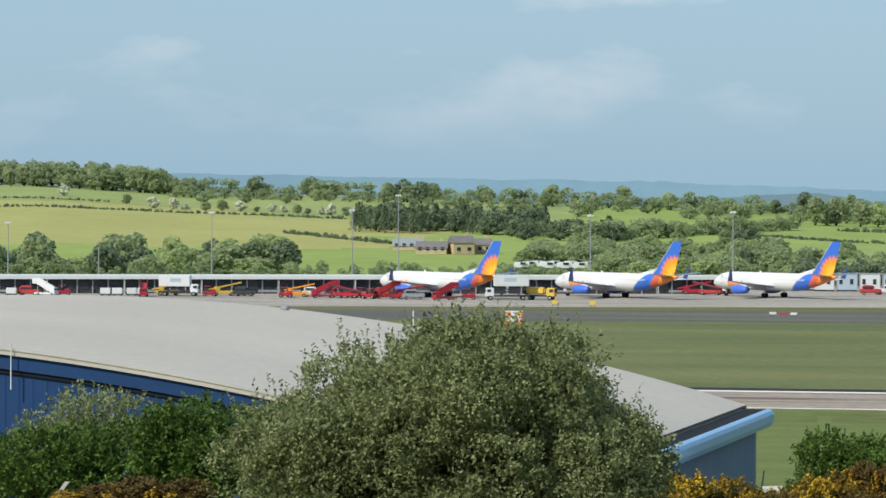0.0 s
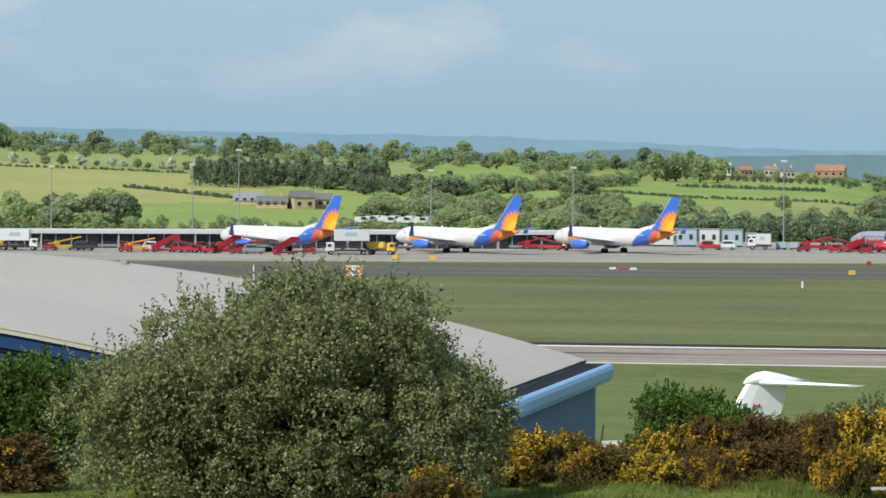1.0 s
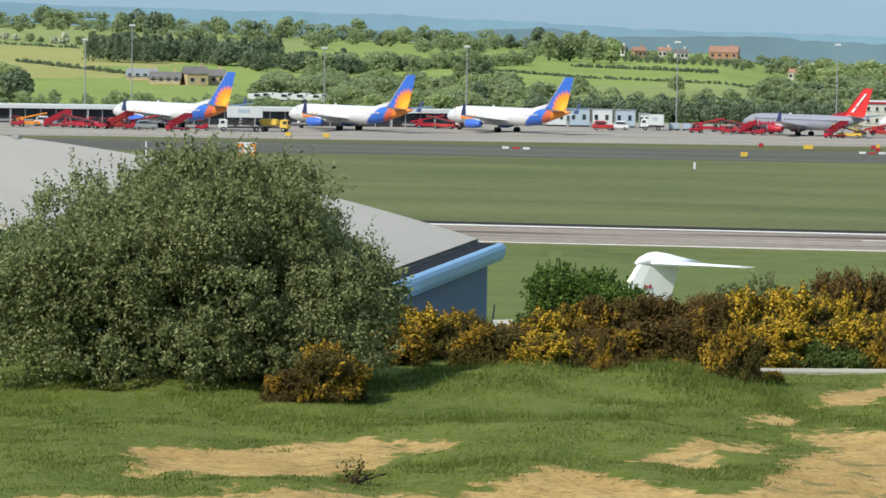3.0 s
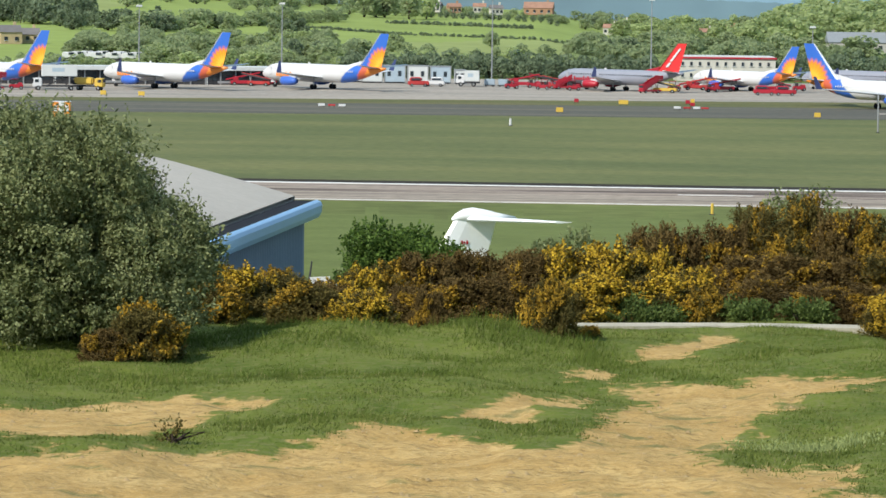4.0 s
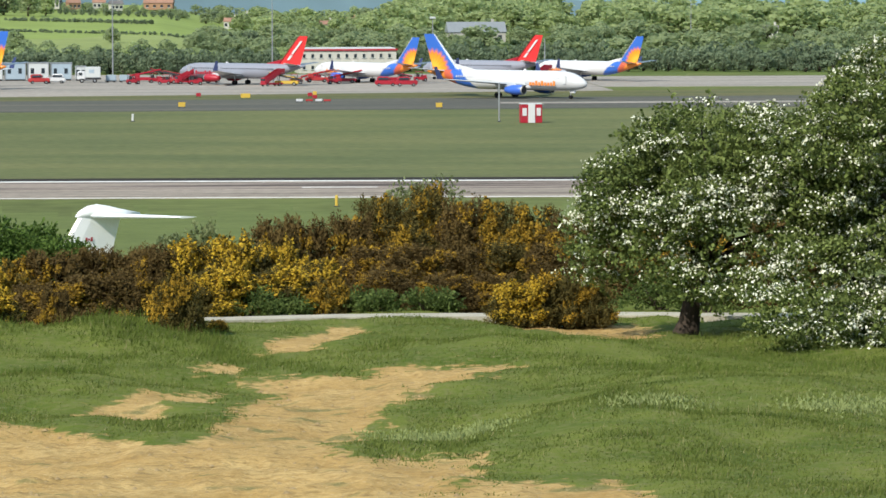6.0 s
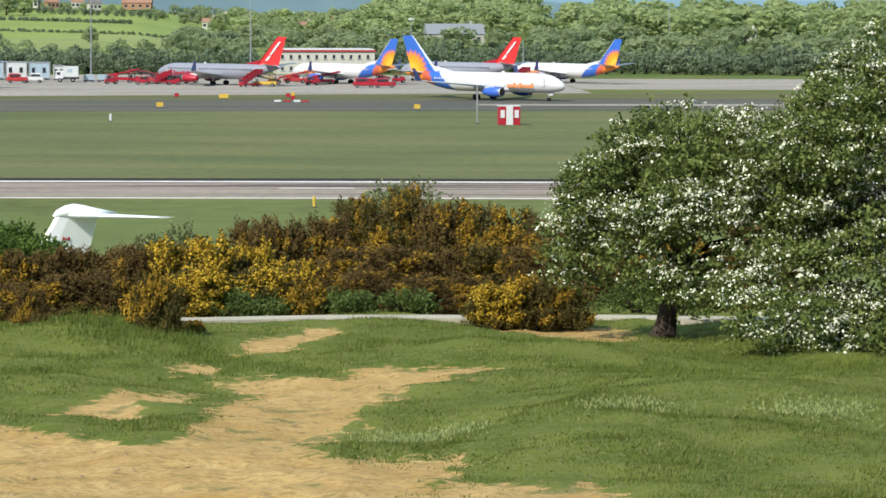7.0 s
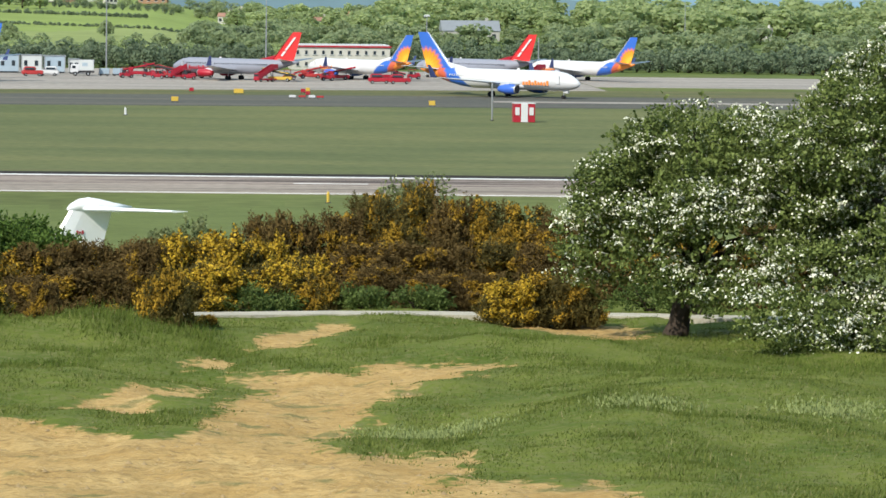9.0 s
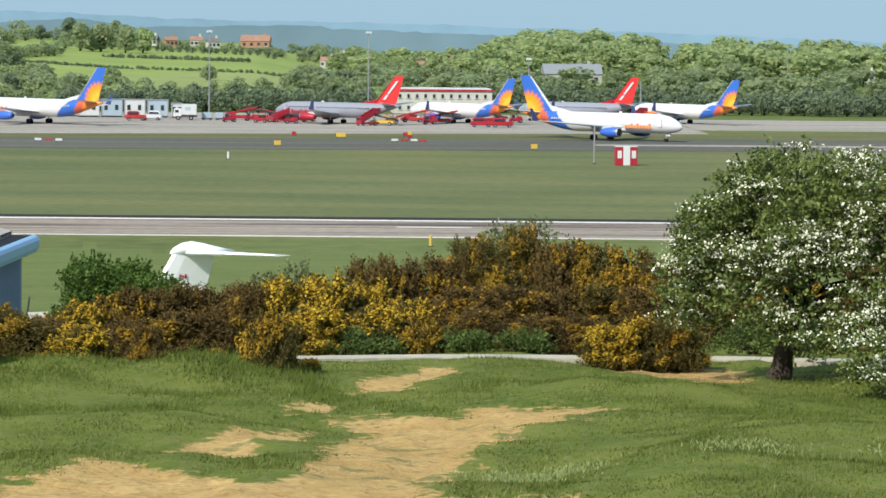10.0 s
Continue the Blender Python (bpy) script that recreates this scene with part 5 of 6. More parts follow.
def gorse_meshes(seed, w, h, bloom):
    """Meshes of one gorse bush: stems, spiny shoots, blossom."""
    rng = np.random.default_rng(seed)
    lobes = []
    for k in range(13):
        a, e = rng.uniform(0, 2 * math.pi), rng.uniform(0, 1)
        s = math.sqrt(1 - (e * 0.9) ** 2)
        lobes.append((w * 0.72 * s * math.cos(a), w * 0.6 * s * math.sin(a), h * (0.22 + 0.55 * e), w * rng.uniform(0.25, 0.42), w * rng.uniform(0.25, 0.4), h * rng.uniform(0.16, 0.28)))
    for k in range(9):
        a = 2 * math.pi * k / 9 + rng.uniform(-0.2, 0.2)
        lobes.append((w * 0.62 * math.cos(a), w * 0.55 * math.sin(a), h * 0.13, w * 0.36, w * 0.36, h * 0.17))
    for k in range(8):
        a, e = rng.uniform(0, 2 * math.pi), rng.uniform(0.1, 0.6)
        lobes.append((w * e * math.cos(a), w * e * math.sin(a), h * rng.uniform(0.78, 0.95), w * 0.13, w * 0.13, h * 0.16))
    n = int(980 * (w * h / 1.6) ** 0.7)
    p, u = shell(lobes, n, rng, 0.72, 0.3)
    p, u = p[p[:, 2] > 0.0], u[p[:, 2] > 0.0]
    n = len(p)
    d = unit(u * 0.6 + np.array([0, 0, 0.75]) + rng.normal(size=(n, 3)) * 0.25)
    L = rng.uniform(0.16, 0.36, n)

    def plumes(sel, per, t0, t1, fat):
        """Points on the skin of the chosen plumes, and the ways out of them."""
        k = int(sel.sum())
        tt = rng.uniform(t0, t1, k * per)
        ax = np.repeat(d[sel], per, 0)
        side = unit(np.cross(ax, rng.normal(size=(k * per, 3))))
        rad = fat * np.sqrt(np.clip(1.05 - tt, 0.05, 1)) * rng.uniform(0.75, 1.1, k * per)
        return np.repeat(p[sel], per, 0) + ax * (np.repeat(L[sel], per) * tt)[:, None] + side * rad[:, None], unit(side + ax * 0.7 + rng.normal(size=(k * per, 3)) * 0.25)

    every = np.ones(n, dtype=bool)
    q, sd = plumes(every, 22, -0.3, 1.0, 0.055)
    spines = spine_tris(q, sd, 0.085, 0.042, rng)
    patch = np.array([noise.noise((c[0] * 1.1 + seed, c[1] * 1.1, c[2] * 1.3)) + 0.25 * noise.noise((c[0] * 4, c[1] * 4, c[2] * 4 + seed)) for c in p])
    sel = (patch > bloom) & (p[:, 2] > 0.12 * h) & (rng.random(n) < 0.93)
    q, sd = plumes(sel, 34, 0.0, 1.08, 0.11)
    bloom_q = skin_quads(q, sd, 0.078, rng, 0.5)
    v, f = limbs((0, 0, 0), lobes[:13], 0.03, rng, lean=0.12)
    return fast("stem", v, f), fast("foliage", *spines), fast("blossom", *bloom_q)


GORSE_SORTS = [gorse_meshes(31, 1.1, 1.2, 0.10), gorse_meshes(32, 1.1, 1.4, 0.32), gorse_meshes(33, 1.3, 2.4, 0.14), gorse_meshes(34, 1.3, 2.3, 0.32), gorse_meshes(35, 1.1, 1.3, -0.22)]
for st, shoots, bl in GORSE_SORTS:
    st.materials.append(BARK)
    bl.materials.append(GORSEGOLD if st is GORSE_SORTS[4][0] else GORSEBLOOM)
for k in (0, 2, 4):
    GORSE_SORTS[k][1].materials.append(GORSELEAF)
for k in (1, 3):
    GORSE_SORTS[k][1].materials.append(GORSEDRY)
SORT_SIZE = ((1.1, 1.2), (1.1, 1.4), (1.3, 2.4), (1.3, 2.3), (1.1, 1.3))
GORSE_LABEL = ("gorse bush with scattered yellow flowers beside the footpath", "brown half-dry gorse bush with few flowers", "tall dark gorse bush with yellow flowers on top",
               "tall brown gorse bush with sparse yellow flowers", "gorse bush thick with bright yellow flowers")


def gorse(x, y, w, h, sort, turn):
    st, shoots, bl = GORSE_SORTS[sort]
    ob = thing("gorse_bush", pose(x, y, land(x, y) - 0.04, 0, 0, turn) @ Matrix.Diagonal((w / SORT_SIZE[sort][0], w / SORT_SIZE[sort][0], h / SORT_SIZE[sort][1], 1)), GORSE_LABEL[sort], "gorse", "gorse bushes")
    part("stem", st, None, ob)
    part("foliage", shoots, None, ob)
    part("blossom", bl, None, ob, "yellow blossom")
    return ob


GORSE_WEST = ((-7.2, 81.5, 0.88, 0.92, 0, 0), (-6.8, 86.7, 0.98, 0.95, 4, 47), (-6.0, 87.8, 0.82, 0.86, 0, 94), (-5.1, 82.0, 0.8, 0.75, 0, 141),
    (-4.5, 88.9, 0.83, 0.97, 4, 188), (-4.0, 82.0, 0.8, 0.68, 4, 235), (-3.7, 89.9, 0.78, 1.02, 0, 282), (-4.8, 85.9, 0.78, 0.70, 1, 329), (-2.9, 90.0, 0.88, 1.17, 1, 16), (-1.9, 91.0, 0.89, 1.20, 1, 63), (-2.0, 86.0, 0.91, 0.81, 1, 110), (-3.0, 85.9, 0.78, 0.71, 1, 157), (-1.1, 91.0, 0.82, 1.21, 1, 204), (-1.2, 86.0, 0.71, 0.82, 1, 251))
GORSE_MIDDLE = ((-0.4, 90.0, 0.81, 1.23, 1, 298), (0.5, 90.0, 0.95, 1.29, 4, 345), (1.5, 90.0, 1.02, 1.36, 4, 32), (2.3, 91.0, 0.82, 1.26, 4, 79),
    (0.9, 86.0, 0.97, 0.94, 4, 126), (2.1, 87.0, 0.98, 0.91, 4, 173), (3.0, 88.9, 0.8, 1.03, 4, 220), (3.3, 86.9, 0.65, 0.73, 0, 267), (2.4, 95.0, 0.86, 1.85, 1, 314), (3.1, 95.9, 0.87, 1.92, 1, 1), (4.1, 95.9, 1.01, 2.18, 3, 48), (4.8, 96.9, 1.02, 2.50, 2, 95), (5.6, 95.8, 1.01, 2.38, 2, 142), (6.3, 96.8, 1.02, 2.64, 2, 189))
GORSE_TALL = ((7.1, 95.7, 1.01, 2.43, 3, 236), (7.9, 95.7, 1.01, 2.32, 2, 283), (8.6, 94.6, 1.0, 2.14, 2, 330), (9.3, 93.5, 0.99, 1.97, 3, 17), (4.4, 91.9, 1.11, 1.23, 3, 64), (5.4, 90.8, 1.09, 1.27, 3, 111), (6.6, 90.8, 1.09, 1.29, 3, 158), (7.7, 90.7, 1.09, 1.30, 2, 205), (8.8, 90.6, 1.09, 1.32, 3, 252), (4.7, 88.9, 0.8, 0.79, 3, 299), (5.9, 87.8, 0.79, 0.73, 3, 346), (7.0, 87.7, 0.79, 0.85, 3, 33), (7.2, 82.0, 0.76, 0.82, 4, 80), (7.9, 82.3, 0.76, 0.92, 0, 127))
GORSE_FRONT = ((8.6, 82.3, 0.64, 0.78, 0, 174), (0.0, 78.2, 0.58, 0.95, 0, 221), (0.8, 79.6, 0.29, 0.23, 0, 268), (-1.1, 80.5, 0.34, 0.31, 0, 315),
    (-2.4, 78.0, 0.38, 0.62, 1, 2), (-7.45, 72.2, 0.72, 0.88, 0, 49), (-8.1, 71.6, 0.5, 0.5, 1, 96), (10.6, 94, 1.5, 2.05, 3, 100), (12.2, 95, 1.6, 2.05, 2, 40), (14.5, 95, 1.8, 2.05, 3, 75), (-17.4, 80.5, 1.4, 0.97, 1, 15), (-19.4, 84, 1.3, 0.76, 1, 95), (-8.6, 87, 1.1, 0.76, 1, 10))
for x, y, w, h, sort, turn in GORSE_WEST + GORSE_MIDDLE + GORSE_TALL + GORSE_FRONT:
    gorse(x, y, w, h, sort, turn)


def shrub(x, y, w, h, leafmat, label, seed, n=1500, leaf=0.10, name="shrub"):
    rng = np.random.default_rng(seed)
    ob = thing(name, pose(x, y, land(x, y) - 0.05), label, "shrub", "shrubs")
    lobes = []
    for k in range(14):
        a, e = rng.uniform(0, 2 * math.pi), rng.uniform(0, 1)
        s = math.sqrt(1 - (e * 0.9) ** 2)
        lobes.append((w * 0.7 * s * math.cos(a), w * 0.6 * s * math.sin(a), h * (0.2 + 0.6 * e), w * rng.uniform(0.25, 0.4), w * rng.uniform(0.25, 0.4), h * rng.uniform(0.14, 0.24)))
    v, f = limbs((0, 0, 0), lobes[::2], 0.05, rng, lean=0.15)
    part("stem", fast("stem", v, f), BARK, ob)
    part("crown", fast("crown", *foliage(lobes, n, 9, 0.3, leaf, leaf * 0.6, rng, 0.5, 0.5, 0.1, 0.0)), leafmat, ob)
    return ob


willow()
hawthorn()
G1 = "dense green shrub behind the fence"
shrub(-17.9, 86.5, 1.5, 2.9, SHRUBLEAF, G1, 62, 2200)
shrub(-18.6, 94.5, 2.1, 2.9, SHRUBLEAF, G1, 51)
shrub(-20.8, 93.0, 2.0, 2.4, SHRUBLEAF, G1, 52)
shrub(-22.6, 92.0, 2.0, 2.2, SHRUBLEAF, G1, 53)
shrub(-16.6, 92.5, 1.7, 2.8, SHRUBLEAF, G1, 54)
shrub(-23.6, 101.0, 2.6, 4.2, WILLOW, "loose grey-green shrub before the hangar", 55)
shrub(-25.0, 95.0, 2.0, 2.2, SHRUBLEAF, G1, 56)
shrub(-4.0, 99.0, 1.5, 2.7, SHRUBLEAF, "dark green shrub behind the gorse", 57, 2000)
shrub(-2.9, 98.0, 1.0, 2.0, SHRUBLEAF, "dark green shrub behind the gorse", 58, 1800)
shrub(0.6, 101.0, 1.5, 2.3, WILLOW, "thin grey-green shrub behind the gorse", 59, 1800)
shrub(6.3, 99.5, 1.3, 3.4, WILLOW, "thin grey-green shrub behind the gorse", 60, 1900)
shrub(-8.4, 84.5, 1.3, 1.5, SHRUBLEAF, "green shrub beside the willow", 61)
for k, (x, y, w, h) in enumerate(((2.4, 86.0, 0.5, 0.3), (4.3, 86.6, 0.6, 0.32), (5.6, 86.8, 0.5, 0.34), (1.6, 85.6, 0.6, 0.5), (10.6, 86.5, 0.8, 0.6), (11.5, 85.5, 0.9, 0.8))):
    shrub(x, y, w, h, WEED, "low nettle and bramble clump beside the footpath", 70 + k, 300, 0.075, "bramble_clump")


# ---- footpath, posts ----
PATHSTONE = mat("worn_path_concrete", (0.42, 0.385, 0.31), 0.9, vary=0.25, scale=1.5, bump=0.01)


def footpath():
    line = ((-9.5, 77.6), (-6.0, 78.6), (-3.5, 79.8), (-1.5, 81.7), (0.8, 83.2), (3.5, 84.1), (6.3, 84.4), (8.5, 84.5), (10.6, 84.3), (15, 83.5))
    xs = np.linspace(-9.5, 15, 90)
    ys = np.interp(xs, [p[0] for p in line], [p[1] for p in line])
    verts, faces = [], []
    for x, y in zip(xs, ys):
        z = land(x, y) * 0.1 + 0.9 * float(np.interp(math.hypot(x, y), [p[0] for p in NEAR], [p[1] for p in NEAR])) + 0.06
        wob = 0.08 * noise.noise((x * 1.5, 0, 0))
        verts += [(x, y + wob, z - 0.3), (x, y + wob, z), (x, y + 0.85 + wob, z), (x, y + 0.85 + wob, z - 0.3)]
    for i in range(len(xs) - 1):
        a, b = 4 * i, 4 * i + 4
        faces += [(a, b, b + 1, a + 1), (a + 1, b + 1, b + 2, a + 2), (a + 2, b + 2, b + 3, a + 3)]
    return tagged(part("footpath", raw("footpath", verts, faces), PATHSTONE), "narrow pale concrete footpath below the gorse", "path", kind="structure")


footpath()


def fence_post(x, y, lean):
    ob = thing("fence_post", pose(x, y, land(x, y) - 0.95, 0, lean, 0), "pale cranked concrete fence post among shrubs", "post", "fence posts")
    part("shaft", loft([[(dx * 0.06, dy * 0.06, z) for dx, dy in ((-1, -1), (1, -1), (1, 1), (-1, 1))] for z in (0, 1.5)]), CONCRETE, ob)
    part("crank", loft([[(dx * 0.05 + (z - 1.5) * 0.6, dy * 0.05, z) for dx, dy in ((-1, -1), (1, -1), (1, 1), (-1, 1))] for z in (1.48, 1.85)]), CONCRETE, ob)
    return ob


def notice_board(x, y):
    ob = thing("notice_board", pose(x, y, land(x, y) - 0.4, 0, 0, 8), "small white board on a thin dark post in the gorse", "sign")
    part("post", tube([(-0.3, 0.03, 0), (-0.27, 0.03, 1.2), (-0.2, 0.03, 1.75)], [0.03, 0.028, 0.02], 8), DARK, ob)
    part("board", loft([[(-0.25, dy, 1.36), (0.25, dy, 1.38), (0.18, dy, 1.04), (-0.12, dy, 0.98)] for dy in (-0.02, 0.02)]), WHITE, ob)
    return ob


notice_board(-5.72, 97.8)
for x, y, lean in ((-21.05, 86.0, 4), (-18.65, 86.0, 6)):
    fence_post(x, y, lean)


# ---- turf ----
PATHEARTH = mat("earthy_stone", (0.33, 0.235, 0.12), 0.9, vary=0.3, scale=1.5)


def turf():
    rng = np.random.default_rng(3)
    gx, gy = np.arange(-17, 18.01, 0.25), np.arange(42, 88.01, 0.3)
    wz = np.array([worn_at(gx, np.full(len(gx), y)) for y in gy])
    hz = np.array([[land(x, y) for x in gx] - bare_sink(gx, np.full(len(gx), y), wz[j]) for j, y in enumerate(gy)])
    tz = np.array([[noise.noise((x * 0.5, y * 0.3, 8.0)) + 0.6 * noise.noise((x * 1.7, y * 1.0, 4.0)) for x in gx] for y in gy])

    def sample(g, x, y):
        i, j = (x - gx[0]) / 0.25, (y - gy[0]) / 0.3
        i0, j0 = np.clip(i.astype(int), 0, len(gx) - 2), np.clip(j.astype(int), 0, len(gy) - 2)
        a, b = i - i0, j - j0
        return g[j0, i0] * (1 - a) * (1 - b) + g[j0, i0 + 1] * a * (1 - b) + g[j0 + 1, i0] * (1 - a) * b + g[j0 + 1, i0 + 1] * a * b

    for name, n, m, tall, wide, label in (("grass", 430000, GRASS, 0.045, 0.022, "short uneven green grass on the hillside"), ("tall_grass", 120000, LUSH, 0.10, 0.016, "longer lush green grass in tufts on the hillside"), ("dry_grass", 9000, STRAW, 0.09, 0.010, "scattered pale dry grass stems")):
        y = 43 + 43 * rng.random(n)
        x = (rng.random(n) * 2 - 1) * (y * 0.19 + 1)
        bare = sample(wz, x, y)
        island = sample(tz, x * 1.0, y) > 0.42
        keep = rng.random(n) > bare * np.where(island & (bare < 0.98), 0.55, 1.12)
        if name == "tall_grass":
            lush = 0.55 * np.exp(-((y - 76) / 5.0) ** 2) * (x < 1.5) + 0.45 * np.exp(-((y - 70) / 6.0) ** 2) + 0.25 * np.exp(-(((x - 9) / 5.0) ** 2 + ((y - 72) / 8.0) ** 2))
            keep &= sample(tz, x, y) * 0.6 + rng.normal(size=n) * 0.12 > 0.55 - lush
        x, y = x[keep], y[keep]
        k = len(x)
        t = sample(tz, x, y)
        h = tall * np.clip(0.75 + 1.0 * t + 0.35 * rng.normal(size=k), 0.25, 2.6) * (1 - 0.6 * sample(wz, x, y))
        h *= 1 + 1.5 * np.exp(-((y - 77.5) / 2.6) ** 2) * (x < 0.9) * (0.6 + 0.5 * np.clip(t, -1, 1))
        z = sample(hz, x, y) - 0.01
        a = rng.random(k) * 2 * math.pi
        w = wide * rng.uniform(0.6, 1.3, k)
        lean = rng.normal(size=(k, 2)) * 0.35 + np.array([0.15, 0.0])
        p0 = np.stack([x - np.cos(a) * w / 2, y - np.sin(a) * w / 2, z], 1)
        p1 = np.stack([x + np.cos(a) * w / 2, y + np.sin(a) * w / 2, z], 1)
        p2 = np.stack([x + lean[:, 0] * h, y + lean[:, 1] * h, z + h], 1)
        v = np.stack([p0, p1, p2], 1).reshape(-1, 3)
        tagged(part(name, fast(name, v, np.arange(3 * k).reshape(k, 3)), m), label, "grass", kind="stuff")
    # pale seed heads in a few patches
    spots = np.array([(3.4, 57.2), (4.2, 57.6), (3.8, 56.8), (9.6, 57.1), (9.9, 57.3), (7.0, 57.6)])
    c = spots[rng.integers(len(spots), size=2600)] + rng.normal(size=(2600, 2)) * np.array([0.42, 0.55])
    z = sample(hz, c[:, 0], c[:, 1])
    hh = rng.uniform(0.05, 0.11, 2600)
    base = np.stack([c[:, 0], c[:, 1], z + hh * 0.4], 1)
    v, f = leaf_quads(base, unit(rng.normal(size=(2600, 3)) * 0.4 + np.array([0, 0, 1])), 0.07, 0.025, rng)
    tagged(part("pale_seed_heads", fast("pale_seed_heads", v, f), STRAWPALE), "patches of pale flowering weeds in the turf", "weeds", kind="stuff")
    # stones on the worn earth
    n = 1100
    y = 43 + 40 * rng.random(n)
    x = (rng.random(n) * 2 - 1) * (y * 0.17)
    keep = sample(wz, x, y) > 0.35
    x, y = x[keep], y[keep]
    k = len(x)
    s = rng.uniform(0.012, 0.045, k) ** 1.0
    z = sample(hz, x, y)
    dirs = np.array([(1, 0, 0), (0, 1, 0), (-1, 0, 0), (0, -1, 0), (0, 0, 0.7), (0, 0, -0.5)], dtype=float)
    v = np.stack([x, y, z], 1)[:, None, :] + dirs[None] * s[:, None, None] * rng.uniform(0.7, 1.5, (k, 6, 1))
    tri = np.array([(0, 1, 4), (1, 2, 4), (2, 3, 4), (3, 0, 4)])
    f = (np.arange(k) * 6)[:, None, None] + tri[None]
    tagged(part("pebbles", fast("pebbles", v.reshape(-1, 3), f.reshape(-1, 3)), PATHEARTH), "small stones scattered on worn earth", "stones", kind="stuff")


turf()
shrub(-5.3, 55.3, 0.10, 0.20, GORSELEAF, "tiny dark seedling on the bare earth", 90, 30, 0.05, "seedling")


# ---- trees of the far hillside ----
def tree_meshes(seed, n, leaf=1.1):
    """A broad tree about 10 m high: trunk with limbs, crown of leaf clumps."""
    rng = np.random.default_rng(seed)
    lobes = [(0, 0, 7.0, 2.3, 2.3, 2.4), (0, 0, 3.4, 3.2, 3.2, 2.4)]
    for k in range(11):
        a, e = rng.uniform(0, 2 * math.pi), rng.uniform(0, 1)
        s = math.sqrt(1 - (e * 0.85) ** 2)
        lobes.append((3.6 * s * math.cos(a), 3.6 * s * math.sin(a), 2.2 + 5.4 * e, rng.uniform(1.2, 2.0), rng.uniform(1.2, 2.0), rng.uniform(1.0, 1.7)))
    p, u = shell(lobes, n, rng, 0.86, 0.1)
    v, f = skin_quads(p, u, leaf, rng, 0.65)
    tv, tf = limbs((0, 0, 0), lobes[:5], 0.28, rng, lean=0.4)
    return (tv, tf), (v, f)


def fir_meshes(seed, n):
    rng = np.random.default_rng(seed)
    t = rng.random(n) ** 0.7
    a = rng.random(n) * 2 * math.pi
    r = 2.6 * (1 - t) * rng.uniform(0.55, 1.05, n) + 0.15
    p = np.stack([r * np.cos(a), r * np.sin(a), 1.0 + 9.6 * t], 1)
    d = unit(np.stack([np.cos(a), np.sin(a), -0.25 + 0 * a], 1) + rng.normal(size=(n, 3)) * 0.5)
    return limbs((0, 0, 0), [(0, 0, 8.0, 1, 1, 1)], 0.25, rng, lean=0.05), leaf_quads(p, d, 0.9, 0.6, rng)


SORTS = [tree_meshes(100 + k, 950) for k in range(6)]
FIRS = [fir_meshes(120 + k, 420) for k in range(2)]
HEDGES = [tree_meshes(150 + k, 130, 2.3) for k in range(3)]
LOWS = [tree_meshes(140 + k, 520) for k in range(3)]
CROWN_ME = [(fast("trunk", *t), fast("crown", *c)) for t, c in SORTS]
for t, c in CROWN_ME:
    t.materials.append(BARK)


def coloured(me, m):
    c = me.copy()
    c.materials.clear()
    c.materials.append(m)
    return c


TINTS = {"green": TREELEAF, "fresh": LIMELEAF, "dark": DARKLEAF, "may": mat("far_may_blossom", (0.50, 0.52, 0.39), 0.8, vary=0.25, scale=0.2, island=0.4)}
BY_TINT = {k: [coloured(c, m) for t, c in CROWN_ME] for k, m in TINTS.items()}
TREE_LABEL = {"green": "leafy green tree on the far hillside", "fresh": "fresh light green tree on the far hillside", "dark": "dark green tree on the far hillside", "may": "pale blossoming thorn tree on the hillside"}
trees = random.Random(8)


def tree(bearing, r, h, tint, broad=1.0):
    x, y = at(bearing, r)
    k = trees.randrange(6)
    s = h / 9.8
    ob = thing("tree", pose(x, y, land(x, y) - 0.3, 0, 0, trees.uniform(0, 360)) @ Matrix.Diagonal((s * broad, s * broad, s, 1)), TREE_LABEL[tint], "tree", "hillside trees")
    part("trunk", CROWN_ME[k][0], None, ob)
    part("crown", BY_TINT[tint][k], None, ob)
    return ob


def wood(name, spots, m, label, sorts, broad=1.0):
    """One wood: joined crowns and stems at (bearing, distance, height)."""
    rng = np.random.default_rng(len(spots))
    cs, ts = [], []
    for b, r, h in spots:
        x, y = at(b, r)
        (tv, tf), (cv, cf) = sorts[rng.integers(len(sorts))]
        s = h / 9.8
        a = rng.uniform(0, 6.28)
        rot = np.array([[math.cos(a), -math.sin(a), 0], [math.sin(a), math.cos(a), 0], [0, 0, 1]])
        o = np.array([x, y, land(x, y) - 0.3])
        wide = broad * rng.uniform(0.85, 1.25)
        cs.append((cv @ rot.T * s * np.array([wide, wide, 1]) + o, cf))
        ts.append((tv @ rot.T * s + o, tf))
    ob = new(name)
    tagged(ob, label, "trees", kind="stuff")
    part("crowns", fast("crowns", *join(cs)), m, ob)
    part("stems", fast("stems", *join(ts)), BARK, ob)
    return ob


def scatter(n, b1, b2, r1, r2, h1, h2, seed):
    g = random.Random(seed)
    return [(g.uniform(b1, b2), g.uniform(r1, r2), g.uniform(h1, h2)) for _ in range(n)]


def hedge(points, step, h1, h2, seed):
    g = random.Random(seed)
    out = []
    for (b1, r1), (b2, r2) in zip(points, points[1:]):
        n = max(1, int(math.hypot((b2 - b1) * 17.45 * r1 / 1000, r2 - r1) / step))
        for i in range(n):
            k = i / n
            out.append((b1 + (b2 - b1) * k + g.uniform(-0.03, 0.03), r1 + (r2 - r1) * k + g.uniform(-4, 4), g.uniform(h1, h2)))
    return out


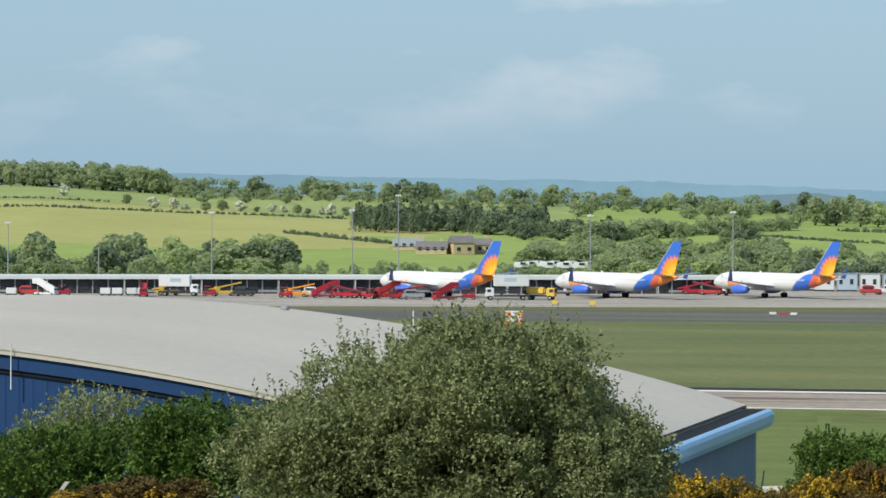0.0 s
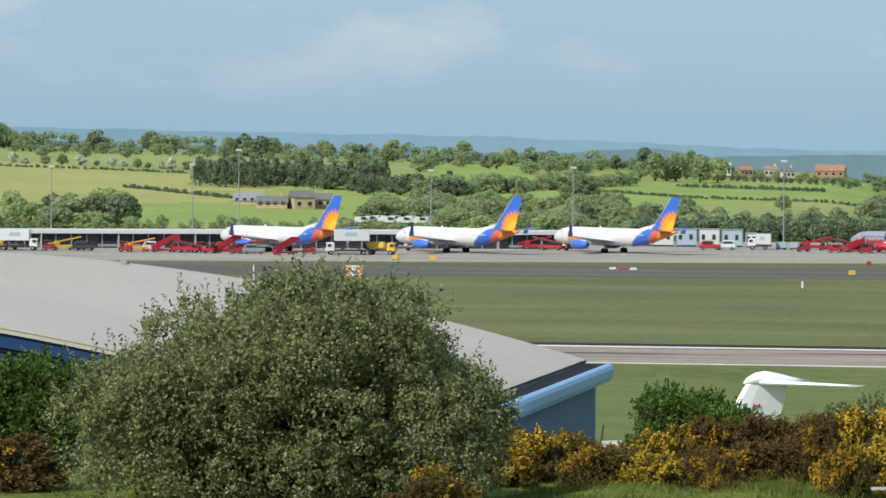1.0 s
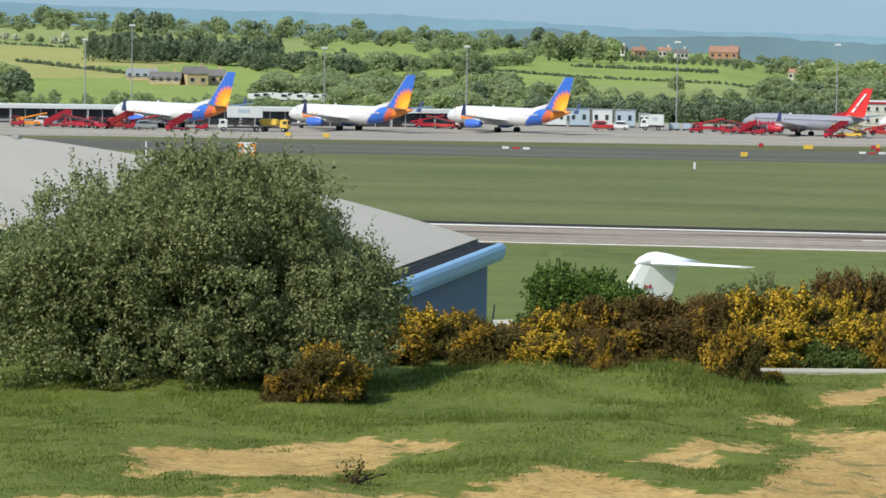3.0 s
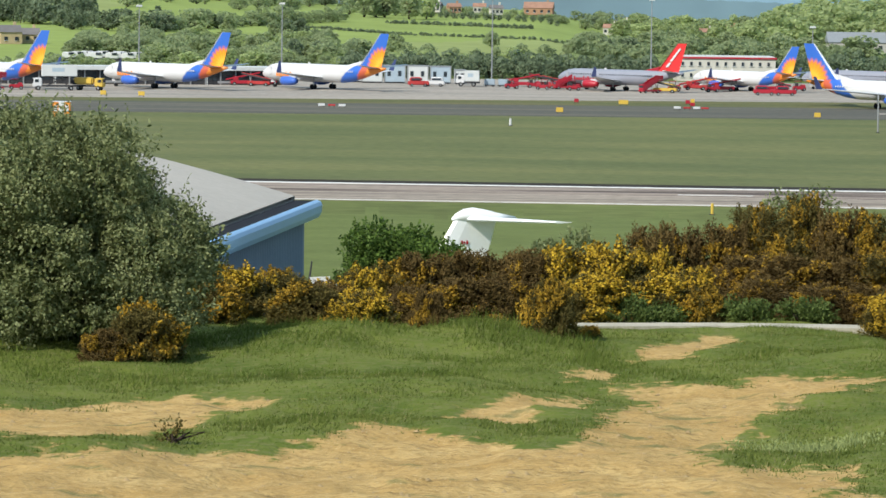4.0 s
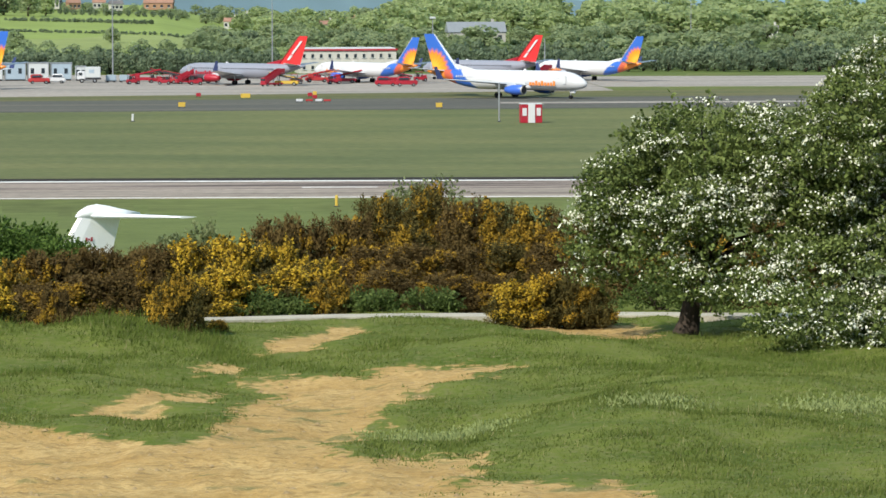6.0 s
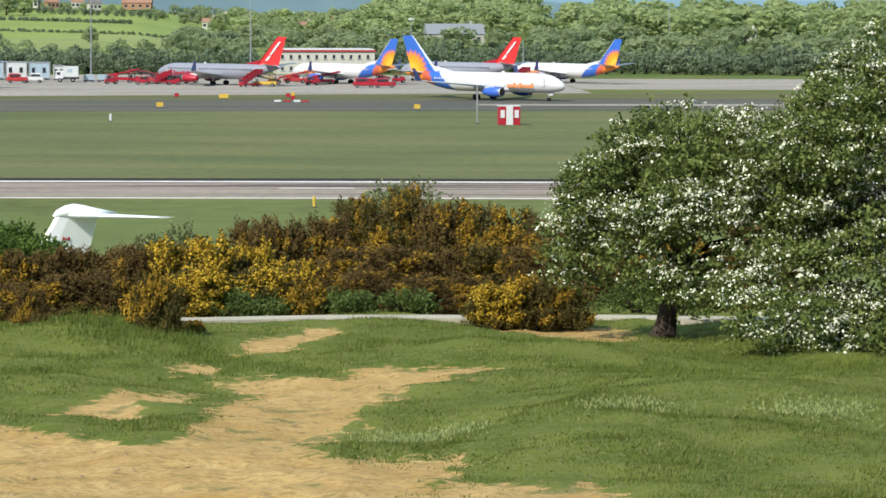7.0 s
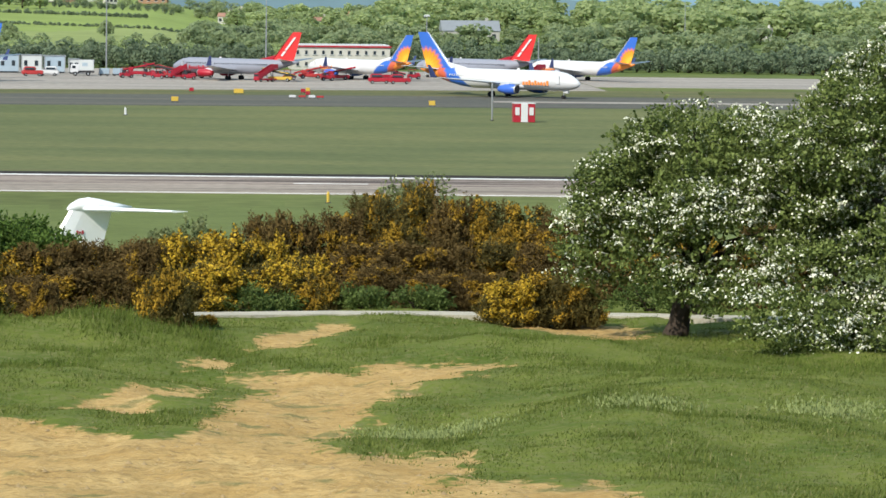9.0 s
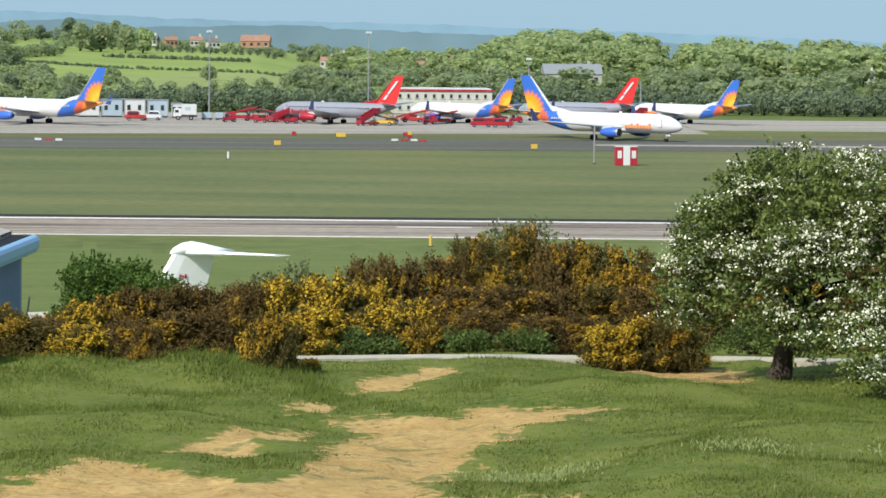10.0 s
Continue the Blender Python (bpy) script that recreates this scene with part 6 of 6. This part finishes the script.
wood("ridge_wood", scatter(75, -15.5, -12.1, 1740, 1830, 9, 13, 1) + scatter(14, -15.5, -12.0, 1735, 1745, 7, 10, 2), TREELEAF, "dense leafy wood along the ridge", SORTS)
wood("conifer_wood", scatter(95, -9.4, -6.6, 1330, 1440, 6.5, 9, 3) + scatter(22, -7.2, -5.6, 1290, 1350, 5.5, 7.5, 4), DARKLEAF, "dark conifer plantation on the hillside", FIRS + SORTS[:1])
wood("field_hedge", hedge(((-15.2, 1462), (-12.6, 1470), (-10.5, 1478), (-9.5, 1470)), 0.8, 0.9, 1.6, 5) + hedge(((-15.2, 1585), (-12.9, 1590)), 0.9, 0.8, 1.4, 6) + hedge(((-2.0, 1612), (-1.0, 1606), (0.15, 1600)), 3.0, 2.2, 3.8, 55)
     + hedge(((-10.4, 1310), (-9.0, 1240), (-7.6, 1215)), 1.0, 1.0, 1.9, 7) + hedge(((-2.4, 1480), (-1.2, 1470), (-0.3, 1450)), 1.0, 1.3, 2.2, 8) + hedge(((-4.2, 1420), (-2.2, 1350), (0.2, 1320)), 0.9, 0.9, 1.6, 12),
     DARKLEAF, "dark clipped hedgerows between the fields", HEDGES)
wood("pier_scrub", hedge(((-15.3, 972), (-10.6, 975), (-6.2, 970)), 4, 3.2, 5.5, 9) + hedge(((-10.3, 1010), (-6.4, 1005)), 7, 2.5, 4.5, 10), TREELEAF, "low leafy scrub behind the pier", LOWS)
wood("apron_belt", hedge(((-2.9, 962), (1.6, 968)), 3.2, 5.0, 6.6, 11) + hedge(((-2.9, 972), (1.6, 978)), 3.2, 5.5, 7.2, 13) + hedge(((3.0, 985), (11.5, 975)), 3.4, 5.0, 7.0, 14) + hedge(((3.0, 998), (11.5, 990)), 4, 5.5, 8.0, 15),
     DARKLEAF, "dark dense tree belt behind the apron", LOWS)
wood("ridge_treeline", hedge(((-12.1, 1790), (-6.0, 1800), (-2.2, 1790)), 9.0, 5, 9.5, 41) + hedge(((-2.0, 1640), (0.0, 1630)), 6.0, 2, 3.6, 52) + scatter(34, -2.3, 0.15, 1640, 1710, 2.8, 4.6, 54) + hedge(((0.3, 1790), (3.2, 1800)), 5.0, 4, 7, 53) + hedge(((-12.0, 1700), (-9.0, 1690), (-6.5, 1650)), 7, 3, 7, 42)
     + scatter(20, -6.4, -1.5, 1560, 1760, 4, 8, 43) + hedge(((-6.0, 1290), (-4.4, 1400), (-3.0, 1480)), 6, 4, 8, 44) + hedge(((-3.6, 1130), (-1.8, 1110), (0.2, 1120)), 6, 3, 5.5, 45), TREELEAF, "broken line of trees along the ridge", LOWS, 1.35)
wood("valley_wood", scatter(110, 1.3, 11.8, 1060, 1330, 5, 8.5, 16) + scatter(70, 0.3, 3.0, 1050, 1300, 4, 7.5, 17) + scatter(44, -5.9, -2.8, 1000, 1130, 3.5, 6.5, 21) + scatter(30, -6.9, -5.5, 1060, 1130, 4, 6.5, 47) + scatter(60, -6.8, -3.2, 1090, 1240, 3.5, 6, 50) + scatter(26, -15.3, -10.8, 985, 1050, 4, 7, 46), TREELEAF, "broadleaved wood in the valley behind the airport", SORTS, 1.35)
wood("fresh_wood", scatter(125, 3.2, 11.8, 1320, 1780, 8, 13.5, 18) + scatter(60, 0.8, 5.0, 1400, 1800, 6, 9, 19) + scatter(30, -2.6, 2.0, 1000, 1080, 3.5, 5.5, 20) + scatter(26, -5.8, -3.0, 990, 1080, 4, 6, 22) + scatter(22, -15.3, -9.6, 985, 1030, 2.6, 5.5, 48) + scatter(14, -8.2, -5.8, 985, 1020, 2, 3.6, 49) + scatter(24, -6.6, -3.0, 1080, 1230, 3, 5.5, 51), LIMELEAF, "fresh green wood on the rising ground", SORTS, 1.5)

mixed = random.Random(21)
for b, r, h in scatter(30, -12.0, -2.0, 1690, 1830, 6, 11, 31) + scatter(14, 0.4, 3.0, 1640, 1800, 5, 8, 32):
    tree(b, r, h, mixed.choice(("green", "green", "fresh", "dark")), mixed.uniform(0.9, 1.3))
for b, r, h in scatter(17, -15.2, -10.9, 985, 1050, 6, 11, 33) + scatter(5, -10.9, -10.4, 1000, 1040, 8.5, 11, 34) + scatter(16, -5.9, -2.9, 1000, 1110, 4, 7.5, 35):
    tree(b, r, h, mixed.choice(("green", "green", "fresh", "dark")), mixed.uniform(0.9, 1.25))
for b, r, h in hedge(((-12.3, 1520), (-10.6, 1535), (-9.2, 1500)), 6, 2.2, 5.2, 36) + hedge(((-11.6, 1640), (-9.8, 1650)), 14, 4, 6, 37):
    tree(b, r, h, mixed.choice(("may", "may", "green", "green")), 1.15)
for b, r, h, tint in ((-13.6, 1640, 5.5, "may"), (-12.7, 1570, 4.5, "green"), (-4.72, 1330, 6.0, "green"), (-4.85, 1355, 5, "dark"), (-3.85, 1290, 6.5, "dark"), (-3.65, 1300, 6.5, "dark"), (-4.05, 1295, 5.5, "green"),
                      (-2.75, 1560, 12, "green"), (-2.45, 1570, 12, "green"), (-2.1, 1560, 11, "green"), (-1.85, 1575, 11, "fresh"), (-0.9, 1240, 5.5, "green"), (-2.3, 1180, 6, "green"), (0.75, 1180, 7, "dark"), (1.1, 1190, 7, "dark"),
                      (-5.4, 1320, 5, "green"), (1.5, 1240, 7.5, "green")):
    tree(b, r, h, tint)


# ---- houses and barns on the hillside ----
def house(bearing, r, w, d, h, wall, roof, label, turn=0, windows=3, up=0.0):
    x, y = at(bearing, r)
    ob = thing("house", pose(x, y, land(x, y) - 0.2 + up, 0, 0, turn), label, "house", "hillside houses")
    part("wall", box(w, d, h, 0, 0, 0), wall, ob)
    rf = part("roof", loft([[(sx * (w / 2 + 0.3), y2, z) for y2, z in ((-d / 2 - 0.3, h), (0, h + d * 0.38), (d / 2 + 0.3, h), (0, h - 0.05))] for sx in (-1, 1)]), roof, ob)
    part("chimney", box(0.8, 0.6, 1.4, w * 0.3, 0.4, h + d * 0.3), wall, rf)
    for k in range(windows):
        for z in ((0.9, 3.4) if h > 4.5 else (1.0,)):
            wd = part("window", box(1.1, 0.12, 1.1, -w / 2 + w * (k + 0.5) / windows, -d / 2 - 0.03, z), GLASS, ob)
            part("sill", box(1.3, 0.2, 0.1, -w / 2 + w * (k + 0.5) / windows, -d / 2 - 0.06, z - 0.12), WHITE, wd)
    return ob


BRICK = mat("orange_brick", (0.36, 0.21, 0.13), 0.85, vary=0.2, scale=0.5)
house(-0.22, 1660, 12, 7, 2.8, BRICK, REDTILE, "large orange brick house with red tiled roof", -6, 4, 1.5)
for b, r, turn, roof, wall in ((-2.05, 1650, 10, REDTILE, RENDERED), (-1.72, 1665, -15, SLATE, RENDERED), (-1.45, 1655, 20, REDTILE, BRICK), (-1.08, 1670, 0, REDTILE, RENDERED), (-0.84, 1650, 15, SLATE, RENDERED),
                               (0.82, 1540, -10, REDTILE, RENDERED), (1.0, 1650, 5, SLATE, RENDERED), (2.2, 1560, 12, REDTILE, RENDERED), (2.55, 1600, -8, REDTILE, BRICK), (3.1, 1580, 8, SLATE, RENDERED), (6.3, 1420, 5, SLATE, RENDERED),
                               (8.6, 1330, -12, SLATE, RENDERED)):
    house(b, r, 5.2, 4.0, 2.8, wall, roof, "white rendered hillside house with pitched roof" if wall is RENDERED else "brick hillside house with red tiled roof", turn, 3, 1.0)
house(-7.86, 1165, 6.5, 5.5, 3.4, STONE, SLATE, "stone barn with slate roof among trees", 25, 2, 0.2)
house(-7.60, 1172, 7, 5, 2.6, STONE, SLATE, "stone barn with slate roof among trees", 12, 3, 0.2)
house(-8.62, 1190, 9, 6, 1.3, STONE, GREY, "long grey farm shed with low roof", 4, 4, 0.2)
house(-8.28, 1165, 9, 5.5, 1.6, STONE, SLATE, "long low farm shed with stone walls", 2, 4, 0.2)
house(4.35, 1180, 17, 8, 3.0, CONCRETE, GREY, "long pale grey industrial shed among trees", 3, 5, 2.0)


def caravan(bearing, r):
    x, y = at(bearing, r)
    ob = thing("caravan", pose(x, y, land(x, y) + 0.2, 0, 0, 10), "small white caravan in a field compound", "caravan", "caravans")
    part("body", box(3.4, 2.0, 1.7, 0, 0, 0.5, 0.25), WHITE, ob)
    part("window", box(1.4, 0.1, 0.6, 0.6, -1.1, 1.5), GLASS, ob)
    wheels_on(ob, [(0, -1.0), (0, 1.0)], 0.35, 0.2)
    part("plinth", box(3.6, 1.6, 0.9, 0, 0, -0.35), DARK, ob)
    return ob


for k in range(11):
    caravan(-7.0 + 0.09 * k + 0.04 * (k % 4), 1045 + (k % 3) * 5)
